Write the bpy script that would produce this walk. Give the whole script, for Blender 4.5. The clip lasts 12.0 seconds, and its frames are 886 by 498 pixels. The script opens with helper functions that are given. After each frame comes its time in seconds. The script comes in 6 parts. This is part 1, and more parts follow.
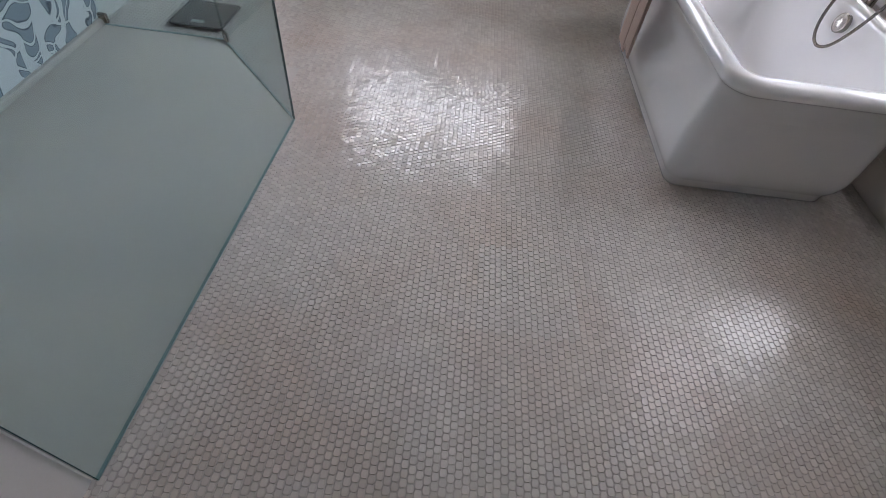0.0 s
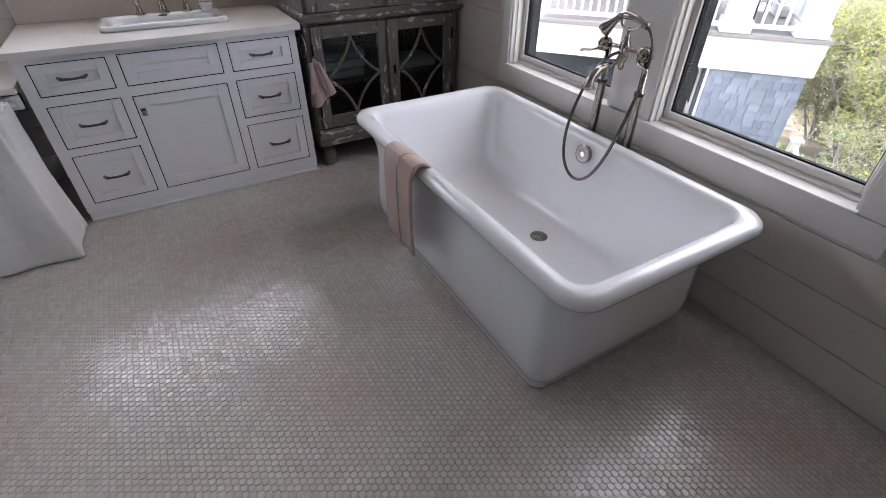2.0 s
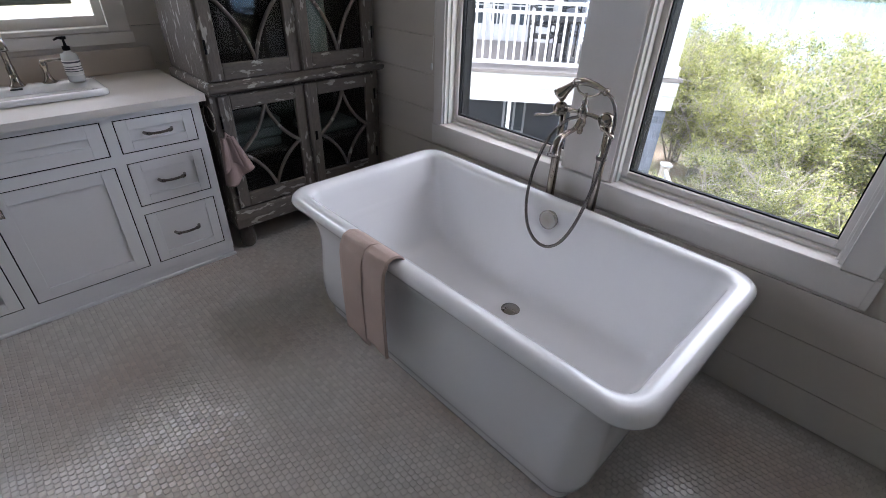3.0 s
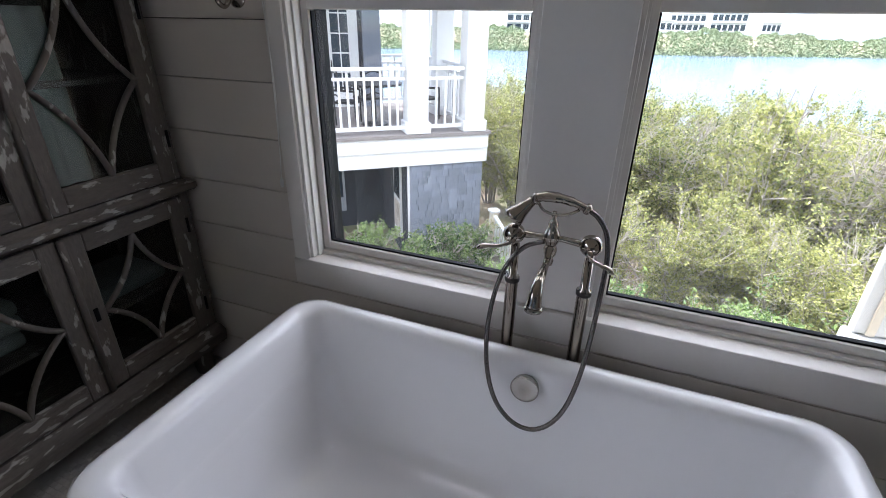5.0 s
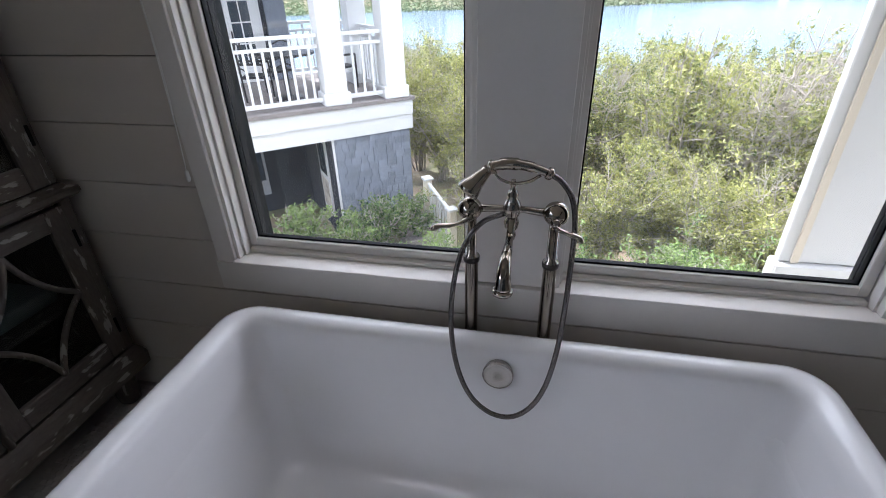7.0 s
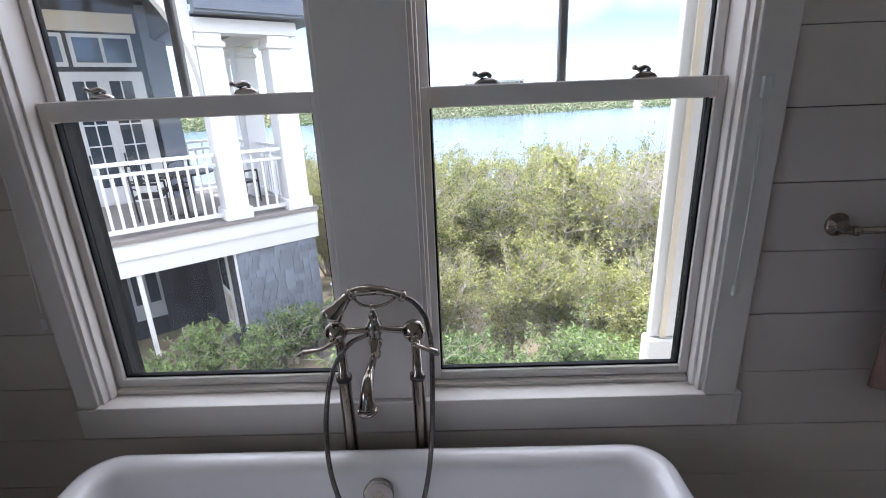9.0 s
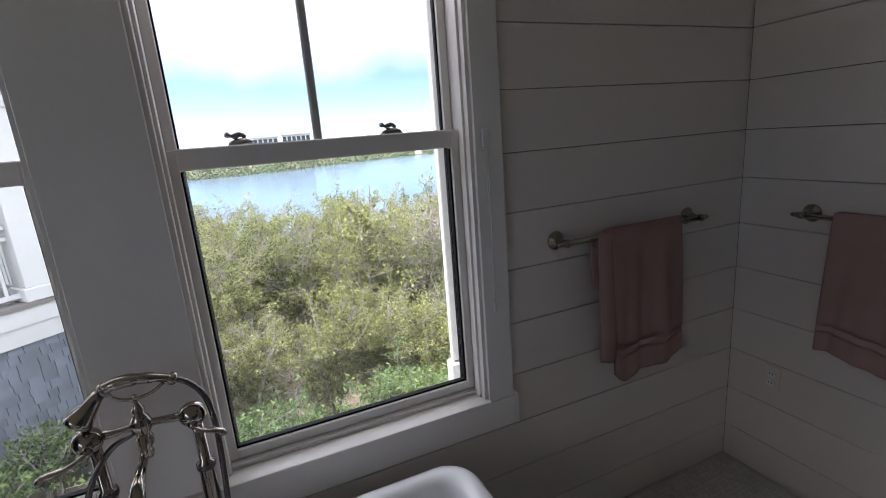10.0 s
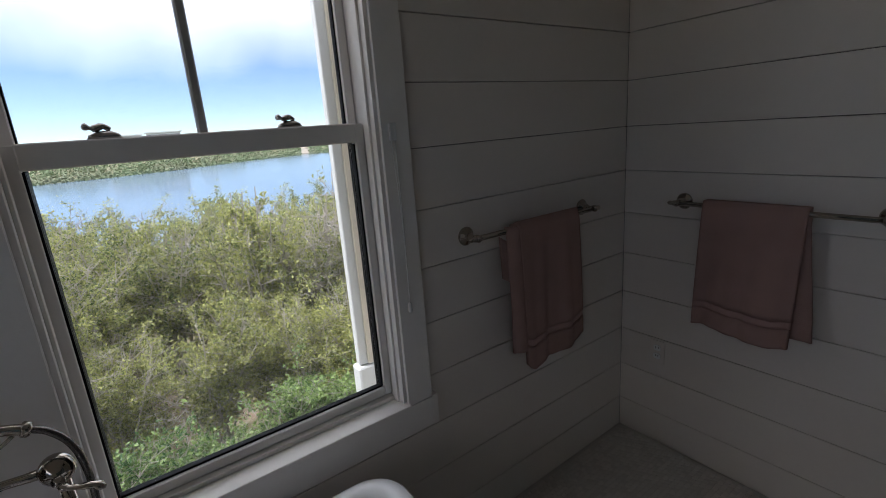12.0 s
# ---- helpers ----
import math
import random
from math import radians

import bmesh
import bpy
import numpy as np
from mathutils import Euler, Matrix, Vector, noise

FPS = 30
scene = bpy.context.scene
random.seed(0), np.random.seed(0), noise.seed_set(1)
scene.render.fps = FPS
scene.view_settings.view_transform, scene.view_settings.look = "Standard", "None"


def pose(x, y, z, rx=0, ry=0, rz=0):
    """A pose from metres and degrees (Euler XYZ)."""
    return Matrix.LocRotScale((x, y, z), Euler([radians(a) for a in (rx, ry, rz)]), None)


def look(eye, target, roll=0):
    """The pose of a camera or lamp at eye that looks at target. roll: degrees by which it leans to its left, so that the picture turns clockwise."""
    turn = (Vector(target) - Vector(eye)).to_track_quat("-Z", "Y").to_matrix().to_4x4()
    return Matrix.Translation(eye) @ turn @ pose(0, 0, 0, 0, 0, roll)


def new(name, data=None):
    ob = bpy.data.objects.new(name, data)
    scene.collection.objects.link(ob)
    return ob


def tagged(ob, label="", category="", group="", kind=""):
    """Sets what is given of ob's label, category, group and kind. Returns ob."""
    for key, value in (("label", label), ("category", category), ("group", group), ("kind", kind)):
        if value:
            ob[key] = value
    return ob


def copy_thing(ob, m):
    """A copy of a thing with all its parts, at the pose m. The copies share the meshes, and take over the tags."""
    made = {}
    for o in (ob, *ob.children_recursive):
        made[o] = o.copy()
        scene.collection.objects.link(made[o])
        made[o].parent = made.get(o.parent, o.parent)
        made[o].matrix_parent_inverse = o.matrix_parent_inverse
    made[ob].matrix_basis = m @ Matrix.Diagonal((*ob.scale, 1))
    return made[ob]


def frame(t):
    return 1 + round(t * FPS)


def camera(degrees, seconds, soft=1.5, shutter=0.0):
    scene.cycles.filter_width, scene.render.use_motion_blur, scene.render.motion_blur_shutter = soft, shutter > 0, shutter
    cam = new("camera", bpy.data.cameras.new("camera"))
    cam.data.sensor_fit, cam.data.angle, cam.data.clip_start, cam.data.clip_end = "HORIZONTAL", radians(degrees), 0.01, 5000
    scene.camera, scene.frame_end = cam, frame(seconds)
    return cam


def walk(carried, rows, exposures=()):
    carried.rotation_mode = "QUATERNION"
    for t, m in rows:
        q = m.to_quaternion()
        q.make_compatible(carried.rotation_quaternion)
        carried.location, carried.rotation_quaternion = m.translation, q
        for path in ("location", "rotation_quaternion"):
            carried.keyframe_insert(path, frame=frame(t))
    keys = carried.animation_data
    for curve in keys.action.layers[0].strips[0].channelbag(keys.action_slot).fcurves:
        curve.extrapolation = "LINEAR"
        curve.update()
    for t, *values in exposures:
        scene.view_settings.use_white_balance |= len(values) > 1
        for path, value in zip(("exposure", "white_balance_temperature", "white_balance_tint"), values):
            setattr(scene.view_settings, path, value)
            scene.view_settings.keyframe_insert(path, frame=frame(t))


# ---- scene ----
cam = camera(86.7, 12.0, soft=0.8)
PATH = [
    (0, (-0.168, -0.178, 1.316), (-0.126, 1.103, -0.22), 8.4),
    (0.5, (-0.180, 0.010, 1.362), (0.034, 1.262, -0.160), 5.3),
    (1, (-0.076, 0.239, 1.419), (0.357, 1.559, -0.019), 2.7),
    (1.5, (0.03, 0.477, 1.443), (0.648, 1.886, 0.165), 0.8),
    (2, (-0.003, 0.703, 1.441), (0.796, 2.087, 0.238), 0.4),
    (2.5, (-0.072, 0.918, 1.478), (0.936, 2.2, 0.321), 0.2),
    (3, (-0.059, 1.139, 1.475), (1.136, 2.332, 0.404), 2.1),
    (3.2, (-0.017, 1.245, 1.485), (1.256, 2.411, 0.476), 1.0),
    (4.8, (0.348, 1.883, 1.474), (1.996, 2.611, 0.603), 2.1),
    (5, (0.436, 1.927, 1.473), (2.117, 2.581, 0.609), 1.1),
    (5.5, (0.566, 2.006, 1.44), (2.269, 2.51, 0.521), -0.9),
    (6, (0.578, 2.051, 1.426), (2.275, 2.466, 0.452), -1.9),
    (6.5, (0.578, 2.037, 1.432), (2.274, 2.421, 0.444), -1.7),
    (8.3, (0.571, 1.979, 1.451), (2.324, 2.324, 0.553), -1.8),
    (8.5, (0.56, 1.979, 1.473), (2.347, 2.283, 0.627), -1.5),
    (9, (0.514, 1.856, 1.537), (2.415, 1.904, 0.918), -2.3),
    (9.5, (0.467, 1.784, 1.557), (2.364, 1.358, 1.088), -4.2),
    (10, (0.462, 1.785, 1.544), (2.255, 1.031, 1.077), -4.5),
    (10.5, (0.473, 1.771, 1.532), (2.128, 0.757, 1.049), -4.4),
    (11, (0.485, 1.76, 1.531), (2.053, 0.625, 1.027), -4.0),
    (11.5, (0.502, 1.771, 1.534), (2.047, 0.608, 1.025), -4.0),
    (12, (0.538, 1.803, 1.535), (2.105, 0.667, 1.03), -4.3),
]
# stops and white balance on the way
EXPOSURES = [(0.0, 2.85, 6250, 20), (1.0, 2.65, 6250, 19), (2.0, 2.45, 6150, 20), (2.5, 2.33, 6100, 19), (3.2, 2.17, 6000, 19), (5.0, 1.88, 6000, 18), (6.5, 1.67, 6000, 18),
             (8.5, 1.65, 6000, 20), (9.0, 1.64, 6000, 20), (10.0, 1.25, 6150, 19), (10.5, 1.0, 6250, 19), (11.0, 0.82, 6250, 16), (12.0, 0.72, 6200, 16)]
walk(cam, [(t, look(eye, target, roll)) for t, eye, target, roll in PATH], EXPOSURES)

# ---- world, sun and large lights ----
world = bpy.data.worlds.new("sky")
world.use_nodes = True
scene.world = world
wn = world.node_tree
sky = wn.nodes.new("ShaderNodeTexSky")
sky.sky_type = "NISHITA"
sky.sun_disc = False
sky.sun_elevation = radians(58)
sky.sun_rotation = radians(36.9)
sky.air_density, sky.dust_density, sky.ozone_density = 0.6, 0.05, 1.6
wn.nodes["Background"].inputs["Strength"].default_value = 0.11
# bright broken cloud that thins out towards the horizon
sky_at = wn.nodes.new("ShaderNodeTexCoord")
puffs = wn.nodes.new("ShaderNodeTexNoise")
puffs.inputs["Scale"].default_value, puffs.inputs["Detail"].default_value = 3.0, 7
height = wn.nodes.new("ShaderNodeSeparateXYZ")
cover = wn.nodes.new("ShaderNodeMath")
cover.operation = "MULTIPLY_ADD"
cover.inputs[1].default_value = 0.22
thick = wn.nodes.new("ShaderNodeMapRange")
thick.inputs["From Min"].default_value, thick.inputs["From Max"].default_value = 0.25, 0.44
thick.inputs["To Max"].default_value = 0.9
cloud = wn.nodes.new("ShaderNodeMix")
cloud.data_type = "RGBA"
cloud.inputs["B"].default_value = (13.2, 13.4, 13.8, 1)
wn.links.new(sky_at.outputs["Generated"], puffs.inputs["Vector"])
wn.links.new(sky_at.outputs["Generated"], height.inputs["Vector"])
wn.links.new(puffs.outputs["Fac"], cover.inputs[0])
wn.links.new(height.outputs["Z"], cover.inputs[2])
wn.links.new(cover.outputs["Value"], thick.inputs["Value"])
wn.links.new(thick.outputs["Result"], cloud.inputs["Factor"])
wn.links.new(sky.outputs["Color"], cloud.inputs["A"])
wn.links.new(cloud.outputs["Result"], wn.nodes["Background"].inputs["Color"])

sun = new("sun", bpy.data.lights.new("sun", "SUN"))
sun.data.energy, sun.data.angle, sun.data.color = 3.2, radians(1.5), (1.0, 0.96, 0.90)
sun.matrix_world = look((0, 0, 30), (-11.2, -15.0, 0))


def window_lamp(name, x, y, z, sx, sy, power, towards):
    """Added area lamp, set in an opening out of view, standing in for sky light."""
    lamp = new(name, bpy.data.lights.new(name, "AREA"))
    lamp.data.shape, lamp.data.size, lamp.data.size_y = "RECTANGLE", sx, sy
    lamp.data.energy, lamp.data.color = power, (0.97, 0.96, 1.0)
    lamp.matrix_world = look((x, y, z), towards)
    return lamp


window_lamp("window_light", 1.86, 1.54, 2.14, 0.76, 0.40, 0.9, (0.2, 1.54, 1.2))
window_lamp("window_light", 1.86, 2.57, 2.14, 0.74, 0.40, 0.9, (0.2, 2.57, 1.2))
window_lamp("window_light", -0.2, 4.20, 1.85, 1.3, 0.6, 0.1, (-0.2, 1.5, 0.6))

# ---- materials ----


def material(name, color, rough=0.5, metal=0.0, vary=0.08, scale=8.0, bump=0.0, bump_scale=60.0, grain=(1, 1, 1), island=0.0, per_object=0.0,
             color2=None, patch=None, coat=0.0, spec=0.5, rough_vary=0.0):
    """A surface with two scales of variation in tone, and a fine relief."""
    m = bpy.data.materials.new(name)
    m.use_nodes = True
    nt = m.node_tree
    n, l = nt.nodes, nt.links
    b = n["Principled BSDF"]
    b.inputs["Roughness"].default_value = rough
    b.inputs["Metallic"].default_value = metal
    b.inputs["Specular IOR Level"].default_value = spec
    b.inputs["Coat Weight"].default_value = coat
    b.inputs["Coat Roughness"].default_value = 0.08
    tc = n.new("ShaderNodeTexCoord")
    mp = n.new("ShaderNodeMapping")
    mp.inputs["Scale"].default_value = grain
    l.new(tc.outputs["Object"], mp.inputs["Vector"])
    big = n.new("ShaderNodeTexNoise")
    big.inputs["Scale"].default_value, big.inputs["Detail"].default_value = scale, 5
    l.new(mp.outputs["Vector"], big.inputs["Vector"])
    fine = n.new("ShaderNodeTexNoise")
    fine.inputs["Scale"].default_value, fine.inputs["Detail"].default_value = bump_scale, 4
    l.new(mp.outputs["Vector"], fine.inputs["Vector"])
    base = n.new("ShaderNodeMix")
    base.data_type = "RGBA"
    base.inputs["A"].default_value = (*color, 1)
    base.inputs["B"].default_value = (*(color2 or [c * 0.72 for c in color]), 1)
    ramp = n.new("ShaderNodeMapRange")
    lo, hi = patch or (0.35, 0.75)
    ramp.inputs["From Min"].default_value, ramp.inputs["From Max"].default_value = lo, hi
    l.new(big.outputs["Fac"], ramp.inputs["Value"])
    l.new(ramp.outputs["Result"], base.inputs["Factor"])
    if not color2:
        ramp.inputs["To Max"].default_value = min(1.0, vary * 4)
    tone = n.new("ShaderNodeMath")
    tone.operation = "MULTIPLY_ADD"
    tone.inputs[1].default_value = vary * 2
    tone.inputs[2].default_value = 1 - vary
    l.new(fine.outputs["Fac"], tone.inputs[0])
    last = tone.outputs["Value"]
    for node, sock, amount in (("ShaderNodeNewGeometry", "Random Per Island", island), ("ShaderNodeObjectInfo", "Random", per_object)):
        if amount:
            src = n.new(node)
            ma = n.new("ShaderNodeMath")
            ma.operation = "MULTIPLY_ADD"
            ma.inputs[1].default_value, ma.inputs[2].default_value = amount * 2, 1 - amount
            l.new(src.outputs[sock], ma.inputs[0])
            mu = n.new("ShaderNodeMath")
            mu.operation = "MULTIPLY"
            l.new(last, mu.inputs[0])
            l.new(ma.outputs["Value"], mu.inputs[1])
            last = mu.outputs["Value"]
    mul = n.new("ShaderNodeVectorMath")
    mul.operation = "SCALE"
    l.new(base.outputs["Result"], mul.inputs[0])
    l.new(last, mul.inputs["Scale"])
    l.new(mul.outputs["Vector"], b.inputs["Base Color"])
    if rough_vary:
        rv = n.new("ShaderNodeMapRange")
        rv.inputs["To Min"].default_value, rv.inputs["To Max"].default_value = rough - rough_vary, rough + rough_vary
        l.new(big.outputs["Fac"], rv.inputs["Value"])
        l.new(rv.outputs["Result"], b.inputs["Roughness"])
    if bump:
        bp = n.new("ShaderNodeBump")
        bp.inputs["Strength"].default_value, bp.inputs["Distance"].default_value = bump, 0.004
        l.new(fine.outputs["Fac"], bp.inputs["Height"])
        l.new(bp.outputs["Normal"], b.inputs["Normal"])
    return m


def glass_material(name, tint, rough=0.0, reflect=1.0, film=0.0):
    """Thin clear glass: what passes straight through, and a mirror by the angle."""
    m = bpy.data.materials.new(name)
    m.use_nodes = True
    n, l = m.node_tree.nodes, m.node_tree.links
    n.remove(n["Principled BSDF"])
    tr = n.new("ShaderNodeBsdfTransparent")
    tr.inputs["Color"].default_value = (*tint, 1)
    gl = n.new("ShaderNodeBsdfGlossy")
    gl.inputs["Roughness"].default_value = rough
    fr = n.new("ShaderNodeLayerWeight")
    fr.inputs["Blend"].default_value = 0.5
    pw = n.new("ShaderNodeMath")
    pw.operation = "POWER"
    pw.inputs[1].default_value = 5.0
    l.new(fr.outputs["Facing"], pw.inputs[0])
    k = n.new("ShaderNodeMath")
    k.operation = "MULTIPLY_ADD"
    k.inputs[1].default_value, k.inputs[2].default_value = 0.8 * reflect, 0.035 * reflect
    l.new(pw.outputs["Value"], k.inputs[0])
    mix = n.new("ShaderNodeMixShader")
    l.new(k.outputs["Value"], mix.inputs["Fac"])
    l.new(tr.outputs["BSDF"], mix.inputs[1])
    l.new(gl.outputs["BSDF"], mix.inputs[2])
    last = mix
    if film:      # a thin salt film that scatters a little daylight
        tl = n.new("ShaderNodeBsdfTranslucent")
        tl.inputs["Color"].default_value = (0.9, 0.92, 0.93, 1)
        tc = n.new("ShaderNodeTexCoord")
        nz = n.new("ShaderNodeTexNoise")
        nz.inputs["Scale"].default_value, nz.inputs["Detail"].default_value = 2.2, 6
        l.new(tc.outputs["Object"], nz.inputs["Vector"])
        fm = n.new("ShaderNodeMapRange")
        fm.inputs["From Min"].default_value, fm.inputs["From Max"].default_value = 0.3, 0.8
        fm.inputs["To Min"].default_value, fm.inputs["To Max"].default_value = film * 0.4, film
        l.new(nz.outputs["Fac"], fm.inputs["Value"])
        last = n.new("ShaderNodeMixShader")
        l.new(fm.outputs["Result"], last.inputs["Fac"])
        l.new(mix.outputs["Shader"], last.inputs[1])
        l.new(tl.outputs["BSDF"], last.inputs[2])
    l.new(last.outputs["Shader"], n["Material Output"].inputs["Surface"])
    return m


WALL = material("painted_boards", (0.69, 0.632, 0.575), 0.42, vary=0.025, scale=2.5, bump=0.05, bump_scale=40, per_object=0.015)
PULL = material("dark_pewter", (0.27, 0.255, 0.24), 0.18, metal=1.0, vary=0.05)
WALL_CORE = material("wall_core", (0.10, 0.095, 0.09), 0.8, vary=0.05)
PLASTER = material("painted_plaster", (0.78, 0.76, 0.73), 0.6, vary=0.03, scale=3, bump=0.1, bump_scale=120)
TRIM = material("trim_paint", (0.79, 0.755, 0.715), 0.33, vary=0.02, scale=5, bump=0.04, bump_scale=70)
SASH = material("sash_paint", (0.75, 0.715, 0.675), 0.38, vary=0.02, scale=6)
BLACK = material("black_seal", (0.005, 0.005, 0.006), 0.6, vary=0.05, spec=0.12)
CAB = material("cabinet_paint", (0.76, 0.755, 0.76), 0.36, vary=0.02, scale=5, bump=0.04, bump_scale=60)
GAP_SHADE = material("gap_shade_black", (0.008, 0.008, 0.008), 0.9)
TUB = material("tub_enamel", (0.79, 0.79, 0.80), 0.16, vary=0.01, scale=4, coat=0.45, bump=0.01, bump_scale=20)
CHROME = material("nickel_plate", (0.37, 0.33, 0.285), 0.06, metal=1.0, vary=0.02)
PLATE = material("brushed_plate", (0.40, 0.375, 0.345), 0.25, metal=1.0, vary=0.03)
CHROME_DULL = material("nickel_hose", (0.17, 0.155, 0.145), 0.26, metal=1.0, vary=0.03, bump=0.3, bump_scale=300)
TILE = material("mosaic_tile", (0.615, 0.585, 0.55), 0.16, vary=0.05, scale=1.6, bump=0.03, bump_scale=160, island=0.08,
                color2=(0.54, 0.455, 0.40), patch=(0.42, 0.72), rough_vary=0.05)
TILE_PIECE = material("mosaic_tile_piece", (0.615, 0.585, 0.55), 0.16, vary=0.05, scale=1.6, bump=0.03, bump_scale=160, per_object=0.08, rough_vary=0.05)
GROUT = material("grout", (0.54, 0.50, 0.465), 0.85, vary=0.12, scale=3, bump=0.3, bump_scale=300)
PAN = material("shower_stone", (0.62, 0.575, 0.52), 0.5, vary=0.06, scale=2.2, bump=0.15, bump_scale=120, color2=(0.53, 0.50, 0.46), patch=(0.4, 0.75))
QUARTZ = material("quartz_top", (0.73, 0.69, 0.655), 0.22, vary=0.03, scale=12, bump_scale=200)
# backsplash tone, darker and more tan than the countertop
BACKSPLASH = material("tan_backsplash", (0.60, 0.52, 0.455), 0.35, vary=0.04, scale=9, bump_scale=150)
CERAMIC = material("sink_ceramic", (0.85, 0.85, 0.85), 0.1, vary=0.01, coat=0.5)
WOOD = material("weathered_wood", (0.115, 0.098, 0.083), 0.66, vary=0.32, scale=12, bump=0.8, bump_scale=30, grain=(3.2, 3.2, 1.1),
                color2=(0.33, 0.31, 0.28), patch=(0.60, 0.645))
WOOD_H = material("weathered_wood_across", (0.115, 0.098, 0.083), 0.66, vary=0.32, scale=12, bump=0.8, bump_scale=30, grain=(1.1, 3.2, 3.2),
                  color2=(0.36, 0.34, 0.305), patch=(0.585, 0.63))
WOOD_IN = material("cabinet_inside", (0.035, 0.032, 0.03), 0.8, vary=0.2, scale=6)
LINEN = material("cotton_slipcover", (0.74, 0.725, 0.69), 0.9, vary=0.06, scale=4, bump=1.0, bump_scale=22)
TERRY = material("terry_rose", (0.40, 0.255, 0.225), 0.97, vary=0.10, scale=10, bump=0.9, bump_scale=420, spec=0.1)
TERRY_BAND = material("terry_band", (0.435, 0.28, 0.25), 0.85, vary=0.06, scale=14, bump=0.3, bump_scale=500, spec=0.2)
BATHMAT = material("bath_mat_cotton", (0.53, 0.415, 0.36), 0.95, vary=0.07, scale=9, bump=0.7, bump_scale=360, spec=0.15)
HAND_TERRY = material("terry_hand_towel", (0.40, 0.295, 0.27), 0.97, vary=0.12, scale=14, bump=0.9, bump_scale=420, spec=0.1)
BINDING = material("mat_binding", (0.46, 0.36, 0.31), 0.9, vary=0.05)
SLATE = material("scale_glass", (0.05, 0.06, 0.065), 0.22, vary=0.1, scale=9)
SCREEN = material("scale_display", (0.20, 0.23, 0.22), 0.3, vary=0.04)
LEATHER = material("brown_leather", (0.17, 0.055, 0.025), 0.45, vary=0.15, scale=6, bump=0.4, bump_scale=90)
PLASTIC = material("white_plastic", (0.75, 0.75, 0.73), 0.3, vary=0.02)
GLASS = glass_material("window_glass", (0.97, 0.985, 0.98), 0.0, 0.8, 0.014)
CAB_GLASS = glass_material("cabinet_glass", (0.60, 0.64, 0.63), 0.0, 1.0)
SHOWER_GLASS = glass_material("shower_glass", (0.875, 0.938, 0.950), 0.0, 1.0)
GLASS_EDGE = material("glass_edge", (0.05, 0.10, 0.10), 0.2)
SEAL = material("glass_seal", (0.22, 0.33, 0.33), 0.3, vary=0.05)
CORD = material("blind_cord", (0.80, 0.79, 0.76), 0.7)

# ---- mesh helpers ----


def mesh_of(name, bm, mat, smooth=False):
    me = bpy.data.meshes.new(name)
    bm.normal_update()
    bm.to_mesh(me)
    bm.free()
    if smooth:
        me.polygons.foreach_set("use_smooth", [True] * len(me.polygons))
    me.materials.append(mat)
    return me


def part(name, bm, mat, parent=None, label="", smooth=False):
    """Links a bmesh as one mesh object, under a thing or part if there is one."""
    ob = new(name, mesh_of(name, bm, mat, smooth))
    if parent:
        ob.parent = parent
        ob.matrix_parent_inverse = Matrix.Identity(4)
    if label:
        ob["label"] = label
    return ob


def empty(name, label, category, at=(0, 0, 0), turn=0.0, group="", kind=""):
    ob = new(name)
    ob.empty_display_size = 0.05
    ob.matrix_world = pose(*at, 0, 0, turn)
    return tagged(ob, label, category, group, kind)


def add_box(bm, x0, x1, y0, y1, z0, z1, bevel=0.0, seg=1):
    m = Matrix.Translation(((x0 + x1) / 2, (y0 + y1) / 2, (z0 + z1) / 2)) @ Matrix.Diagonal((x1 - x0, y1 - y0, z1 - z0, 1))
    if not bevel:
        bmesh.ops.create_cube(bm, size=1, matrix=m)
        return bm
    tmp = bmesh.new()
    bmesh.ops.create_cube(tmp, size=1, matrix=m)
    bmesh.ops.bevel(tmp, geom=tmp.edges[:], offset=bevel, segments=seg, affect="EDGES", profile=0.5)
    join(bm, tmp)
    return bm


def join(bm, other):
    me = bpy.data.meshes.new("join")
    other.to_mesh(me)
    other.free()
    bm.from_mesh(me)
    bpy.data.meshes.remove(me)


def box(x0, x1, y0, y1, z0, z1, bevel=0.0, seg=1):
    return add_box(bmesh.new(), x0, x1, y0, y1, z0, z1, bevel, seg)


def add_lathe(bm, profile, m=Matrix.Identity(4), n=20, cap=True):
    """Turns a profile of (radius, height) round z."""
    rings = []
    for r, h in profile:
        rings.append([bm.verts.new(m @ Vector((r * math.cos(a), r * math.sin(a), h))) for a in [2 * math.pi * i / n for i in range(n)]])
    for a, b in zip(rings, rings[1:]):
        for i in range(n):
            bm.faces.new((a[i], a[(i + 1) % n], b[(i + 1) % n], b[i]))
    if cap:
        bm.faces.new(rings[0][::-1])
        bm.faces.new(rings[-1])
    return bm


def lathe(profile, m=Matrix.Identity(4), n=20):
    return add_lathe(bmesh.new(), profile, m, n)


def aim(a, b):
    """The pose at a whose z axis points to b."""
    return Matrix.Translation(a) @ (Vector(b) - Vector(a)).to_track_quat("Z", "Y").to_matrix().to_4x4()


def smooth_path(points, steps=8):
    """A Catmull-Rom line through points."""
    p = [Vector(q) for q in points]
    p = [2 * p[0] - p[1]] + p + [2 * p[-1] - p[-2]]
    out = []
    for i in range(1, len(p) - 2):
        for k in range(steps):
            t = k / steps
            a, b, c, d = p[i - 1:i + 3]
            out.append(0.5 * (2 * b + (c - a) * t + (2 * a - 5 * b + 4 * c - d) * t * t + (3 * b - a - 3 * c + d) * t ** 3))
    out.append(p[-2])
    return out


